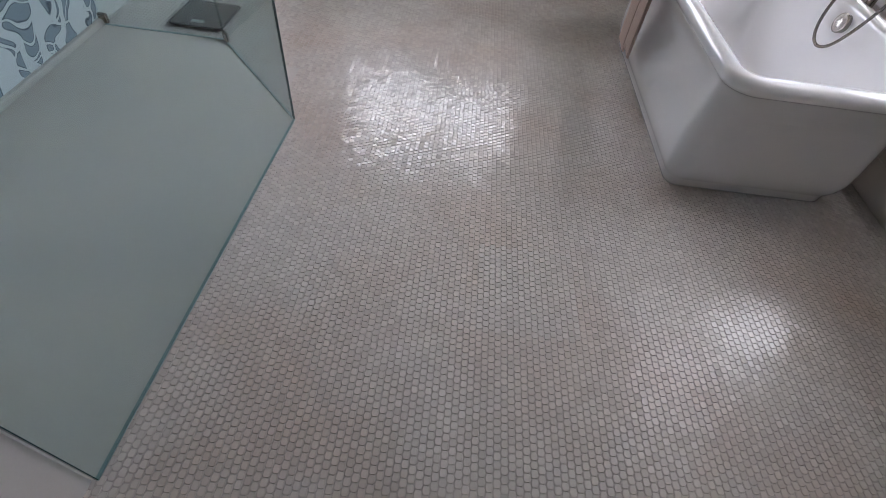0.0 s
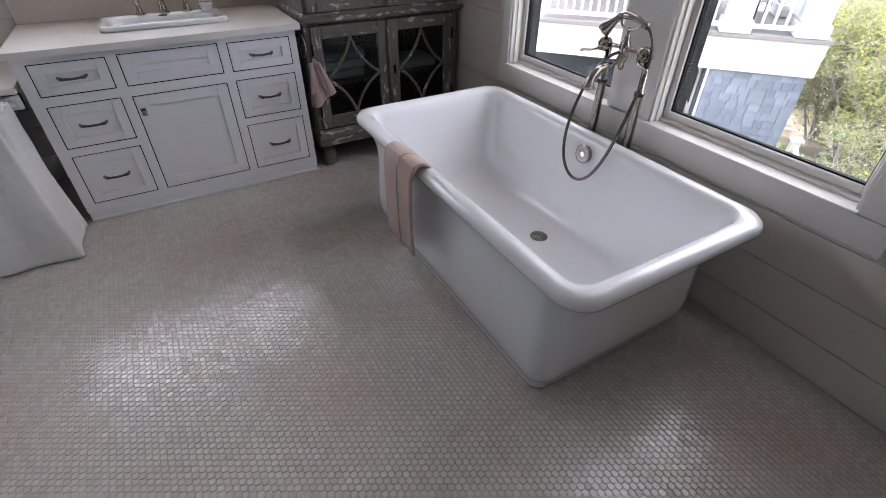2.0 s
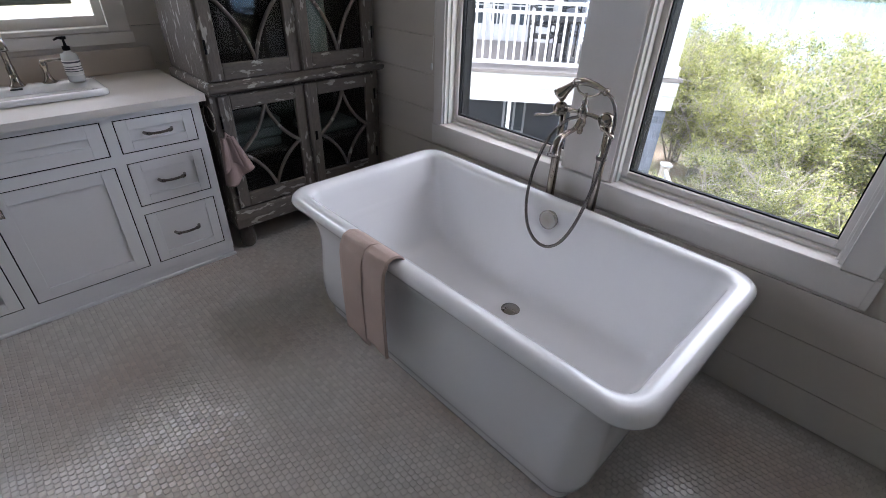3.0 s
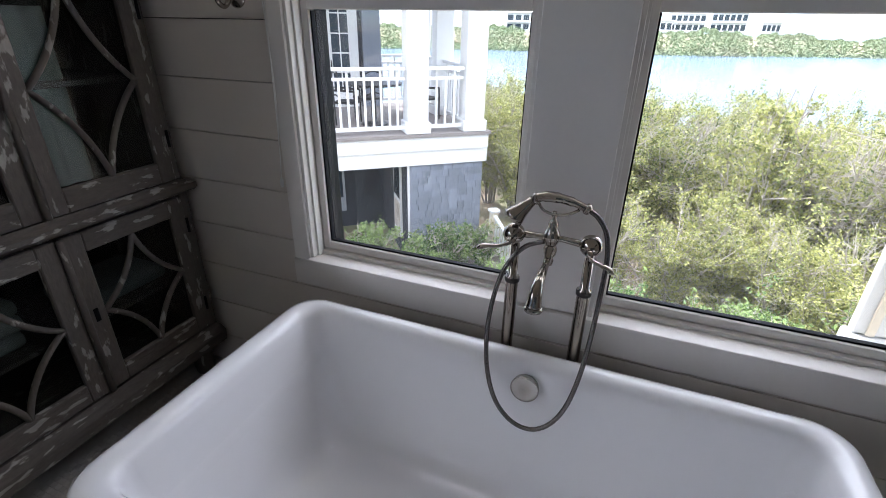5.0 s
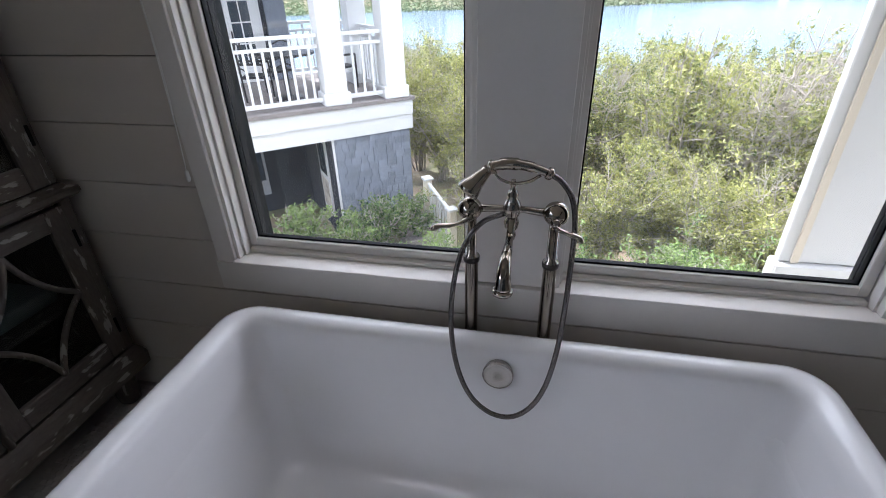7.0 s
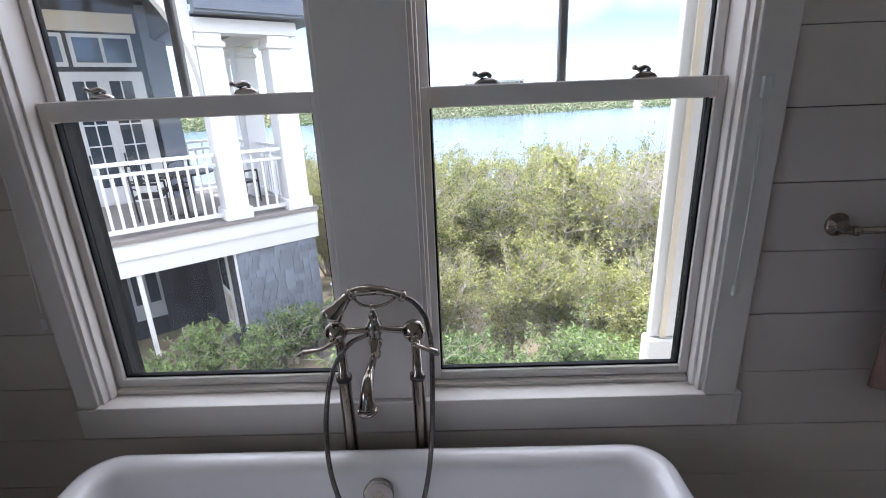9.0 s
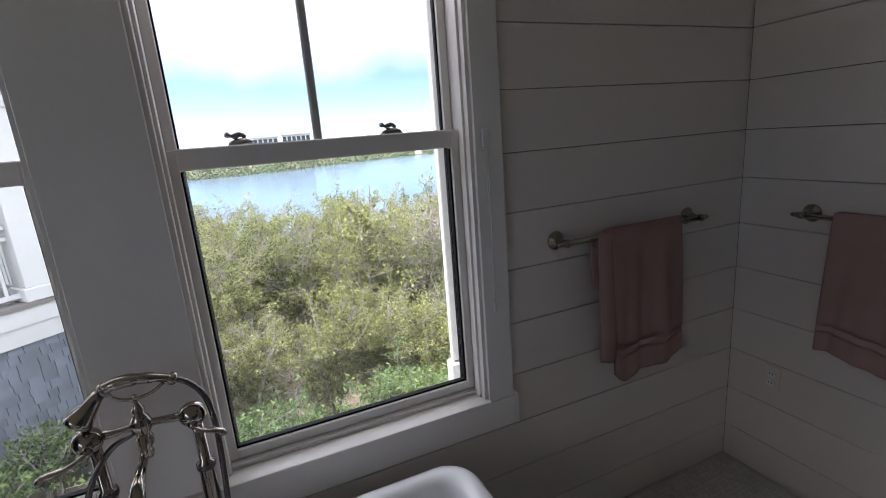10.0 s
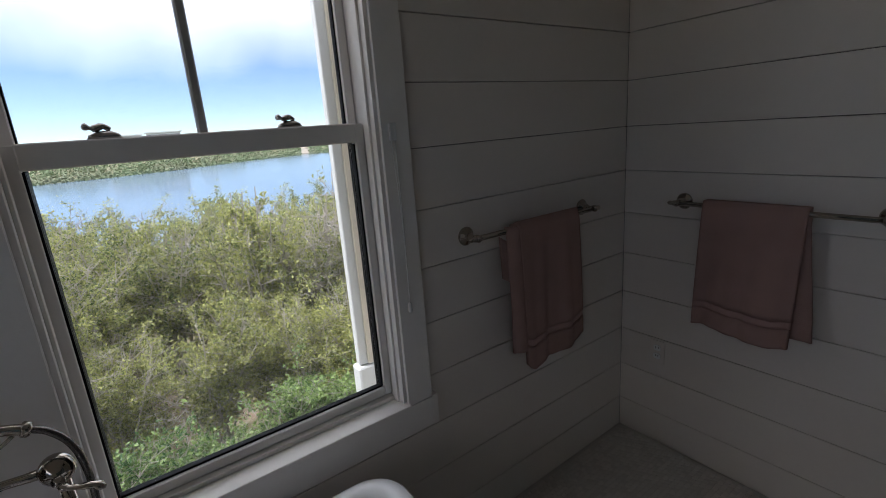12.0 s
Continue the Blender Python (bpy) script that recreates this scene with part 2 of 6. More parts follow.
def add_tube(bm, points, radius, n=10, flat=1.0, cap=True):
    """A round bar along points; radius is one number or one for each point."""
    pts = [Vector(q) for q in points]
    rad = radius if isinstance(radius, (list, tuple)) else [radius] * len(pts)
    rings, ref = [], None
    for i, p in enumerate(pts):
        d = (pts[min(i + 1, len(pts) - 1)] - pts[max(i - 1, 0)]).normalized()
        if ref is None:
            ref = Vector((0, 0, 1)) if abs(d.z) < 0.9 else Vector((1, 0, 0))
        u = (ref - d * ref.dot(d)).normalized()
        ref = u
        v = d.cross(u)
        rings.append([bm.verts.new(p + rad[i] * (u * math.cos(a) * flat + v * math.sin(a))) for a in [2 * math.pi * k / n for k in range(n)]])
    for a, b in zip(rings, rings[1:]):
        for i in range(n):
            bm.faces.new((a[i], a[(i + 1) % n], b[(i + 1) % n], b[i]))
    if cap:
        bm.faces.new(rings[0][::-1])
        bm.faces.new(rings[-1])
    return bm


def tube(points, radius, n=10, flat=1.0):
    return add_tube(bmesh.new(), points, radius, n, flat)


def ring_rect(x0, x1, y0, y1, r, z, k=6):
    """A rectangle with round corners, as points."""
    pts = []
    for cx, cy, a0 in ((x1 - r, y1 - r, 0), (x0 + r, y1 - r, 90), (x0 + r, y0 + r, 180), (x1 - r, y0 + r, 270)):
        for i in range(k + 1):
            a = radians(a0 + 90 * i / k)
            pts.append(Vector((cx + r * math.cos(a), cy + r * math.sin(a), z)))
    return pts


def loft(rings, cap0=True, cap1=True):
    bm = bmesh.new()
    vs = [[bm.verts.new(p) for p in ring] for ring in rings]
    n = len(vs[0])
    for a, b in zip(vs, vs[1:]):
        for i in range(n):
            bm.faces.new((a[i], a[(i + 1) % n], b[(i + 1) % n], b[i]))
    if cap0:
        bm.faces.new(vs[0][::-1])
    if cap1:
        bm.faces.new(vs[-1])
    return bm


def panel_grid(f, nu, nv, thick=0.0):
    """A sheet of cloth: f(u, v) gives its places; thick gives it a back."""
    bm = bmesh.new()
    g = [[bm.verts.new(f(i / nu, j / nv)) for j in range(nv + 1)] for i in range(nu + 1)]
    for i in range(nu):
        for j in range(nv):
            bm.faces.new((g[i][j], g[i + 1][j], g[i + 1][j + 1], g[i][j + 1]))
    if thick:
        bm.normal_update()
        bmesh.ops.solidify(bm, geom=bm.faces[:], thickness=thick)
    return bm


# ---- the room ----
XE, YS, YN, XW, ZC = 1.74, -0.10, 4.17, -2.05, 2.74      # inner faces of the walls, and the ceiling
PITCH, LINE0 = 0.1885, 0.157                                             # height of a wall board
WY0, WY1, WZ0, WZ1 = 1.10, 2.985, 0.62, 2.36              # rough opening of the pair of windows
DOOR0, DOOR1 = -0.80, 0.30                                # doorway by which one comes in

floor = tagged(part("floor", box(XW - 0.1, XE + 0.1, -1.6, YN + 0.1, -0.12, -0.0022), GROUT), "pale grey-beige hexagon mosaic floor with grout", "floor", kind="structure")
ceiling = tagged(part("ceiling", box(XW - 0.1, XE + 0.15, -1.6, YN + 0.15, ZC, ZC + 0.1), PLASTER), "plain white painted ceiling", "ceiling", kind="structure")


# added out of view: the wide eaves block direct sun at the windows
tagged(part("roof", box(XW - 0.3, 3.02, -1.9, 5.15, 2.88, 3.02), PLASTER), "unseen slab over the bathroom, eaves added to keep sun off the windows", "roof", kind="structure")


def wall_mesh(boxes):
    bm = bmesh.new()
    for b in boxes:
        add_box(bm, *b)
    return bm


tagged(part("foundation", wall_mesh([(XW - 0.1, XE + 0.14, -1.6, -1.45, -2.85, -0.121), (XW - 0.1, XE + 0.14, YN, YN + 0.14, -2.85, -0.121), (XW - 0.1, XW + 0.05, -1.449, YN - 0.001, -2.85, -0.121),
                                  (XE, XE + 0.14, -1.449, YN - 0.001, -2.85, -0.121)]), PLASTER), "plain lower walls of the house", "wall", kind="structure")

BT = 0.014      # thickness of the boards
NWX0, NWX1, NWZ0, NWZ1 = -1.32, 0.55, 1.10, 2.30          # window over the sink
wall_east = tagged(part("wall_east", wall_mesh([
    (XE + BT, XE + 0.14, YS - 0.12, WY0, -0.1, ZC), (XE + BT, XE + 0.14, WY1, YN + 0.12, -0.1, ZC),
    (XE + BT, XE + 0.14, WY0, WY1, -0.1, WZ0), (XE + BT, XE + 0.14, WY0, WY1, WZ1, ZC)]), WALL_CORE),
    "white painted shiplap wall with a pair of windows", "wall", kind="structure")
wall_south = tagged(part("wall_south", wall_mesh([
    (DOOR1, XE + BT, YS - 0.12, YS - BT, -0.1, ZC), (DOOR0, DOOR1, YS - 0.12, YS - BT, 2.08, ZC)]), WALL_CORE),
    "white painted shiplap wall with towel bar", "wall", kind="structure")
wall_north = tagged(part("wall_north", wall_mesh([
    (XW, NWX0, YN + BT, YN + 0.14, -0.1, ZC), (NWX1, XE + BT, YN + BT, YN + 0.14, -0.1, ZC),
    (NWX0, NWX1, YN + BT, YN + 0.14, -0.1, NWZ0), (NWX0, NWX1, YN + BT, YN + 0.14, NWZ1, ZC)]), WALL_CORE),
    "white painted shiplap wall behind the vanity", "wall", kind="structure")
wall_west = tagged(part("wall_west", box(XW - 0.1, XW, -0.22, YN + 0.14, -0.1, ZC), PLASTER), "plain white wall beyond the shower", "wall", kind="structure")
wall_shower = tagged(part("wall_shower", box(XW, -0.925, -0.22, 0.055, -0.002, ZC), PLASTER), "white wall at the end of the shower", "wall", kind="structure")
wall_hall = tagged(part("wall_hall", wall_mesh([
    (XW - 0.1, XW, -1.6, -0.22, -0.1, ZC), (XE + BT, XE + 0.14, -1.6, YS - 0.12, -0.1, ZC), (XW - 0.1, XE + 0.14, -1.7, -1.6, -0.1, ZC)]), PLASTER),
    "plain white walls of the passage behind", "wall", kind="structure")
door_casing = tagged(part("trim", wall_mesh([(DOOR1 - 0.001, DOOR1 + 0.09, YS + 0.001, YS + 0.02, 0, 2.16)]), TRIM), "white painted door casing", "trim", kind="structure")

# boards: (wall, along y?, fixed face, spans by height)


def boards(wall, axis, face, inward, spans):
    k = -1
    while LINE0 + k * PITCH < ZC - 0.02:
        z0, z1 = max(0.001, LINE0 + k * PITCH + 0.0012), min(LINE0 + (k + 1) * PITCH - 0.0012, ZC - 0.002)
        for a, b in spans(z0, z1):
            lo, hi = min(face, face + inward * BT), max(face, face + inward * BT)
            if axis == "y":
                bm = box(lo, hi, a, b, z0, z1, 0.0012)
            else:
                bm = box(a, b, lo, hi, z0, z1, 0.0012)
            part("board", bm, WALL, wall)
        k += 1


def cut(a, b, holes):
    """Pieces of a..b outside of the holes, each (z0, z1, from, to)."""
    def spans(z0, z1):
        pieces = [(a, b)]
        for h0, h1, p, q in holes:
            if z1 > h0 and z0 < h1:
                out = []
                for c, d in pieces:
                    if p > c:
                        out.append((c, min(p, d)))
                    if q < d:
                        out.append((max(q, c), d))
                pieces = [(c, d) for c, d in out if d - c > 0.01]
        return pieces
    return spans


boards(wall_east, "y", XE, 1, cut(YS, YN, [(WZ0, WZ1, WY0, WY1)]))
part("board", box(XE, XE + BT, WY0, WY1, LINE0 + 2 * PITCH + 0.0018, WZ0, 0.0012), WALL, wall_east)
boards(wall_south, "x", YS, -1, cut(DOOR1, XE, []))
boards(wall_north, "x", YN, 1, cut(XW, XE, [(NWZ0, NWZ1, NWX0, NWX1)]))

# ---- the pair of windows ----
CX0 = XE - 0.022        # face of the casing
OPEN = {"r": (1.130, 1.950), "l": (2.178, 2.962)}         # clear openings between the casings
casing = empty("trim", "white painted window casing with sill and apron", "trim", kind="structure")
SILL, HEAD = 0.672, 2.31
part("casing_side", box(CX0, XE + 0.02, 1.036, OPEN["r"][0], SILL - 0.01, HEAD + 0.1, 0.002), TRIM, casing)
part("casing_side", box(CX0, XE + 0.02, OPEN["l"][1], 3.028, SILL - 0.01, HEAD + 0.1, 0.002), TRIM, casing)
part("mullion_board", box(CX0, XE + 0.02, OPEN["r"][1], OPEN["l"][0], SILL + 0.004, HEAD, 0.002), TRIM, casing)
part("casing_head", box(CX0 - 0.004, XE + 0.02, OPEN["r"][0], OPEN["l"][1], HEAD, HEAD + 0.1, 0.002), TRIM, casing)
part("apron", box(CX0 - 0.003, XE + 0.02, 1.028, 3.034, 0.558, SILL - 0.012, 0.002), TRIM, casing)
part("sill_end", box(CX0 - 0.004, XE, 1.018, 1.040, 0.556, 0.668, 0.002), TRIM, casing)
part("window_sill", box(CX0 - 0.012, XE + 0.13, OPEN["r"][0] - 0.003, OPEN["l"][1] + 0.003, SILL - 0.011, SILL, 0.003, 2), TRIM, casing)
part("mullion_post", box(XE + 0.022, XE + 0.15, OPEN["r"][1] + 0.012, OPEN["l"][0] - 0.012, SILL + 0.002, HEAD, 0), SASH, casing)


def window(name, y0, y1, label, bar=0.0):
    """A double-hung window in the clear opening y0..y1."""
    w = empty(name, label, "window", kind="structure")
    xf = XE + 0.055
    part("jamb", box(XE - 0.012, XE + 0.14, y0 - 0.004, y0 + 0.012, SILL, HEAD, 0.001), SASH, w)
    part("jamb", box(XE - 0.012, XE + 0.14, y1 - 0.012, y1 + 0.004, SILL, HEAD, 0.001), SASH, w)
    part("window_head", box(XE, XE + 0.14, y0 + 0.012, y1 - 0.012, HEAD - 0.02, HEAD - 0.001), SASH, w)
    for a, b in ((y0 + 0.012, y0 + 0.020), (y1 - 0.020, y1 - 0.012)):
        part("stop", box(XE + 0.012, XE + 0.040, a, b, SILL, HEAD - 0.021, 0.001), SASH, w)
    part("bottom_stop", box(XE + 0.035, XE + 0.13, y0 + 0.02, y1 - 0.02, SILL, SILL + 0.014, 0.002), SASH, w)
    a, b = y0 + 0.014, y1 - 0.014
    ga, gb = a + 0.032, b - 0.032
    zb, zt = 0.722, 1.505            # lower pane
    low = part("lower_sash", wall_mesh([]), SASH, w)
    bm = bmesh.new()
    add_box(bm, xf, xf + 0.034, a, ga - 0.006, SILL + 0.016, 1.560, 0.002)
    add_box(bm, xf, xf + 0.034, gb + 0.006, b, SILL + 0.016, 1.560, 0.002)
    add_box(bm, xf, xf + 0.034, ga - 0.006, gb + 0.006, SILL + 0.016, zb - 0.006, 0.002)
    add_box(bm, xf - 0.003, xf + 0.034, ga - 0.007, gb + 0.007, zt + 0.003, 1.562, 0.003)
    low.data = mesh_of("lower_sash", bm, SASH)
    seal = bmesh.new()
    add_box(seal, xf + 0.012, xf + 0.03, ga - 0.006, ga - 0.001, zb, zt)
    add_box(seal, xf + 0.012, xf + 0.03, gb + 0.001, gb + 0.006, zb, zt)
    add_box(seal, xf + 0.012, xf + 0.03, ga - 0.006, gb + 0.006, zb - 0.006, zb)
    part("seal", seal, BLACK, low)
    for q0, q1, deep in ((ga - 0.020, ga - 0.001, 0.050), (gb + 0.001, gb + 0.020, 0.092)):
        part("screen_track", box(xf + 0.036, xf + deep, q0, q1, SILL + 0.015, 1.510), BLACK, w, "black outer screen track")
    p = part("pane", box(xf + 0.019, xf + 0.023, ga - 0.002, gb + 0.002, zb - 0.002, zt + 0.004), GLASS, low)
    p.visible_shadow = False
    up = bmesh.new()
    xu = xf + 0.040
    add_box(up, xu, xu + 0.034, a, ga - 0.006, 1.512, HEAD - 0.022, 0.002)
    add_box(up, xu, xu + 0.034, gb + 0.006, b, 1.512, HEAD - 0.022, 0.002)
    add_box(up, xu, xu + 0.034, ga - 0.006, gb + 0.006, 1.512, 1.552)
    add_box(up, xu, xu + 0.034, ga - 0.006, gb + 0.006, HEAD - 0.070, HEAD - 0.022, 0.002)
    ups = part("upper_sash", up, SASH, w)
    mid = (ga + gb) / 2 + bar
    # bar darker than the sash: its backlit shade is put into the colour
    part("muntin", box(xu + 0.006, xu + 0.030, mid - 0.011, mid + 0.011, 1.553, HEAD - 0.071, 0.004), material("backlit_muntin", (0.30, 0.29, 0.28), 0.5) if "backlit_muntin" not in bpy.data.materials else bpy.data.materials["backlit_muntin"], ups)
    for q0, q1 in ((ga - 0.002, mid - 0.011), (mid + 0.011, gb + 0.002)):
        p = part("pane", box(xu + 0.016, xu + 0.020, q0, q1, 1.553, HEAD - 0.068), GLASS, ups)
        p.visible_shadow = False
    seal = bmesh.new()
    add_box(seal, xu + 0.012, xu + 0.03, ga - 0.0055, ga - 0.002, 1.553, HEAD - 0.071)
    add_box(seal, xu + 0.012, xu + 0.03, gb + 0.002, gb + 0.0055, 1.553, HEAD - 0.071)
    part("seal", seal, BLACK, ups)
    for f in (0.20, 0.76):
        yl = ga + (gb - ga) * (1 - f)
        lock = part("sash_lock", loft([ring_rect(xf + 0.002, xf + 0.03, yl - 0.032, yl + 0.032, 0.010, 1.5625, 4), ring_rect(xf + 0.004, xf + 0.028, yl - 0.028, yl + 0.028, 0.009, 1.571, 4),
                                      ring_rect(xf + 0.008, xf + 0.024, yl - 0.014, yl + 0.012, 0.007, 1.578, 4)]), PLATE, w, "brushed metal sash lock", True)
        part("lock_cam", tube(smooth_path([(xf + 0.016, yl - 0.012, 1.580), (xf + 0.014, yl, 1.588), (xf + 0.010, yl + 0.018, 1.584), (xf + 0.006, yl + 0.036, 1.590)], 5),
                              [0.006] * 6 + [0.0075] * 5 + [0.004, 0.005, 0.007, 0.008, 0.005], 10), PLATE, lock, smooth=True)
    return w


window("window_1", *OPEN["r"], "white double-hung window with sash locks beside the towel bar", 0.016)
window("window_2", *OPEN["l"], "white double-hung window with sash locks beside the cabinet")


def blind_cord(name, y, ztop, zend, loop):
    c = empty(name, "thin white looped blind cord with tassel", "blind cord")
    pts = [(CX0 - 0.006, y, ztop), (CX0 - 0.010, y - 0.004 * loop, (ztop + zend) / 2 + 0.1), (CX0 - 0.012, y - 0.02 * loop, zend + 0.14), (CX0 - 0.012, y - 0.035 * loop, zend + 0.03)]
    part("cord", tube(smooth_path(pts, 6), 0.0014, 6), CORD, c, smooth=True)
    part("cord", tube(smooth_path([(CX0 - 0.006, y + 0.012, ztop), (CX0 - 0.009, y + 0.002, (ztop + zend) / 2), (CX0 - 0.012, y - 0.035 * loop, zend + 0.03)], 6), 0.0012, 6), CORD, c, smooth=True)
    part("tassel", lathe([(0.003, 0.034), (0.006, 0.028), (0.0065, 0.006), (0.004, 0)], pose(CX0 - 0.012, y - 0.035 * loop, zend), 10), PLASTIC, c, smooth=True)
    part("cleat", box(CX0 - 0.012, CX0 - 0.0005, y - 0.006, y + 0.016, ztop - 0.02, ztop + 0.03, 0.003, 2), PLASTIC, c)
    return c


blind_cord("blind_cord", 1.092, 1.525, 0.985, -0.15)
blind_cord("blind_cord", 3.012, 1.62, 0.945, -0.6)

# ---- bathtub ----


def bathtub():
    t = empty("bathtub", "white enamel freestanding rectangular bathtub with rolled rim", "bathtub", (1.17, 2.102, 0))

    def R(hx, hy, r, z, dx=0.0, dy=0.0):
        return ring_rect(dx - hx, dx + hx, dy - hy, dy + hy, r, z, 8)
    fx = -0.006
    rx = 0.010      # the rim sits a little towards the window
    rings = [R(0.335, 0.639, 0.05, 0.0, fx), R(0.352, 0.658, 0.055, 0.001, fx), R(0.355, 0.662, 0.058, 0.012, fx), R(0.357, 0.665, 0.06, 0.040, fx), R(0.366, 0.676, 0.07, 0.056, fx), R(0.379, 0.693, 0.08, 0.085, fx / 2),
             R(0.387, 0.706, 0.09, 0.13), R(0.391, 0.711, 0.10, 0.19), R(0.389, 0.708, 0.10, 0.27), R(0.384, 0.706, 0.10, 0.35, 0.002), R(0.382, 0.712, 0.10, 0.41, 0.004), R(0.386, 0.728, 0.10, 0.455, 0.006),
             R(0.397, 0.753, 0.10, 0.495, rx), R(0.410, 0.777, 0.10, 0.520, rx),
             R(0.428, 0.806, 0.10, 0.529, rx), R(0.440, 0.818, 0.10, 0.540, rx), R(0.445, 0.823, 0.10, 0.555, rx), R(0.441, 0.819, 0.10, 0.571, rx), R(0.430, 0.808, 0.095, 0.583, rx), R(0.413, 0.791, 0.09, 0.588, rx),
             R(0.394, 0.772, 0.08, 0.586, rx), R(0.377, 0.755, 0.07, 0.578, rx), R(0.366, 0.744, 0.065, 0.562, rx), R(0.361, 0.738, 0.06, 0.53, rx), R(0.354, 0.723, 0.06, 0.45, rx), R(0.342, 0.697, 0.065, 0.33, 0.008), R(0.327, 0.671, 0.075, 0.22, 0.006),
             R(0.317, 0.657, 0.085, 0.180, 0.004), R(0.304, 0.640, 0.095, 0.153), R(0.285, 0.616, 0.10, 0.135), R(0.258, 0.584, 0.10, 0.125), R(0.22, 0.541, 0.10, 0.1205), R(0.15, 0.456, 0.08, 0.1175), R(0.06, 0.346, 0.04, 0.115)]
    part("shell", loft(rings), TUB, t, smooth=True)
    part("drain", lathe([(0.040, 0.0), (0.043, 0.003), (0.040, 0.006), (0.032, 0.008), (0.030, 0.012), (0.018, 0.016), (0.0, 0.017)], pose(0.162, -0.018, 0.1175), 24), PULL, t, "dark nickel drain cover", True)
    part("overflow", lathe([(0.038, -0.022), (0.040, -0.002), (0.042, 0.003), (0.042, 0.010), (0.039, 0.013), (0.034, 0.0125), (0.0, 0.0125)], Matrix.Translation((0.358, -0.018, 0.510)) @ pose(0, 0, 0, 0, -82, 0), 28), PLATE, t, "round nickel overflow plate", True)
    return t


bathtub()


def bath_faucet():
    """Two standpipes behind the tub with a bridge, two levers, a spout and a hand shower on its cradle."""
    f = empty("bath_faucet", "polished nickel freestanding bath faucet with hand shower and hose", "faucet", (1.655, 2.075, 0))
    L, Rr = 0.103, -0.105
    for y in (L, Rr):
        leg = part("standpipe", lathe([(0.034, 0.0), (0.034, 0.006), (0.022, 0.012), (0.0185, 0.02), (0.0185, 0.785), (0.021, 0.790), (0.021, 0.802), (0.0135, 0.808), (0.0125, 0.93)], pose(0, y, 0), 20), CHROME, f, smooth=True)
        part("collar", lathe([(0.0215, 0.786), (0.0225, 0.790), (0.0225, 0.798), (0.0215, 0.802)], pose(0, y, 0), 20), material("collar_dark", (0.10, 0.09, 0.085), 0.3, metal=0.9) if "collar_dark" not in bpy.data.materials else bpy.data.materials["collar_dark"], leg, smooth=True)
        valve = part("valve", lathe([(0.0, -0.034), (0.014, -0.032), (0.017, -0.024), (0.014, -0.016), (0.024, -0.010), (0.030, 0.002), (0.030, 0.016), (0.025, 0.026), (0.012, 0.034), (0.0, 0.036)],
                                     Matrix.Translation((-0.020, y, 0.948)) @ pose(0, 0, 0, 0, -70, 0), 20), CHROME, f, smooth=True)
        s = 1 if y > 0 else -1
        pts = [(-0.052, y, 0.940), (-0.066, y + 0.012 * s, 0.932), (-0.070, y + 0.040 * s, 0.922), (-0.070, y + 0.070 * s, 0.918), (-0.071, y + 0.094 * s, 0.908)]
        if s < 0:
            pts = [(-0.050, y, 0.936), (-0.066, y - 0.008, 0.928), (-0.072, y - 0.030, 0.922), (-0.074, y - 0.052, 0.915), (-0.074, y - 0.066, 0.902)]
        part("lever", tube(smooth_path(pts, 4), [0.008] * 5 + [0.006] * 4 + [0.0075] * 4 + [0.010] * 2 + [0.008, 0.004], 12, 0.7), CHROME, f, smooth=True)
        part("lever_hub", lathe([(0.0, -0.012), (0.010, -0.010), (0.013, 0.0), (0.010, 0.010), (0.0, 0.012)], Matrix.Translation((-0.052, y, 0.938)) @ pose(0, 0, 0, 0, -70, 0), 14), CHROME, f, smooth=True)
    part("bridge", tube([(-0.018, L, 0.948), (-0.022, 0.06, 0.952), (-0.024, 0.03, 0.955), (-0.024, 0, 0.956), (-0.024, -0.03, 0.955), (-0.022, -0.06, 0.951), (-0.018, Rr, 0.947)],
                        [0.012, 0.0095, 0.0085, 0.010, 0.0085, 0.0095, 0.012], 14), CHROME, f, smooth=True)
    part("body", lathe([(0.0, -0.085), (0.010, -0.080), (0.013, -0.066), (0.010, -0.056), (0.017, -0.046), (0.019, -0.030), (0.014, -0.018), (0.021, -0.006), (0.023, 0.010), (0.018, 0.024), (0.011, 0.034),
                        (0.014, 0.042), (0.010, 0.052), (0.005, 0.060), (0.008, 0.066), (0.005, 0.074), (0.0, 0.076)], pose(-0.024, 0, 0.952), 18), CHROME, f, smooth=True)
    part("spout", tube(smooth_path([(-0.03, 0, 0.930), (-0.055, 0, 0.905), (-0.082, 0, 0.896), (-0.115, 0.0, 0.894), (-0.150, 0.002, 0.884), (-0.178, 0.003, 0.860), (-0.188, 0.003, 0.826)], 5),
                       [0.0125, 0.012, 0.0115, 0.011, 0.0105, 0.010, 0.0098, 0.0096, 0.0095, 0.0095, 0.0096, 0.0098, 0.010, 0.0103, 0.0106, 0.011, 0.0115, 0.012, 0.0125, 0.013, 0.0135, 0.014, 0.0146, 0.0152, 0.0158, 0.0165, 0.0172, 0.018, 0.019, 0.0205, 0.0215], 16), CHROME, f, smooth=True)
    part("spout_tip", lathe([(0.018, 0.0), (0.0235, 0.0), (0.0245, 0.006), (0.022, 0.012)], pose(-0.188, 0.003, 0.818), 18), CHROME, f, smooth=True)
    part("cradle", tube(smooth_path([(-0.028, 0.045, 1.050), (-0.030, 0.030, 1.032), (-0.030, 0.0, 1.024), (-0.030, -0.035, 1.030), (-0.028, -0.062, 1.046)], 5), 0.0038, 10), CHROME, f, smooth=True)
    part("cradle_stem", tube([(-0.024, 0, 1.020), (-0.027, 0, 1.030)], 0.006, 10), CHROME, f, smooth=True)
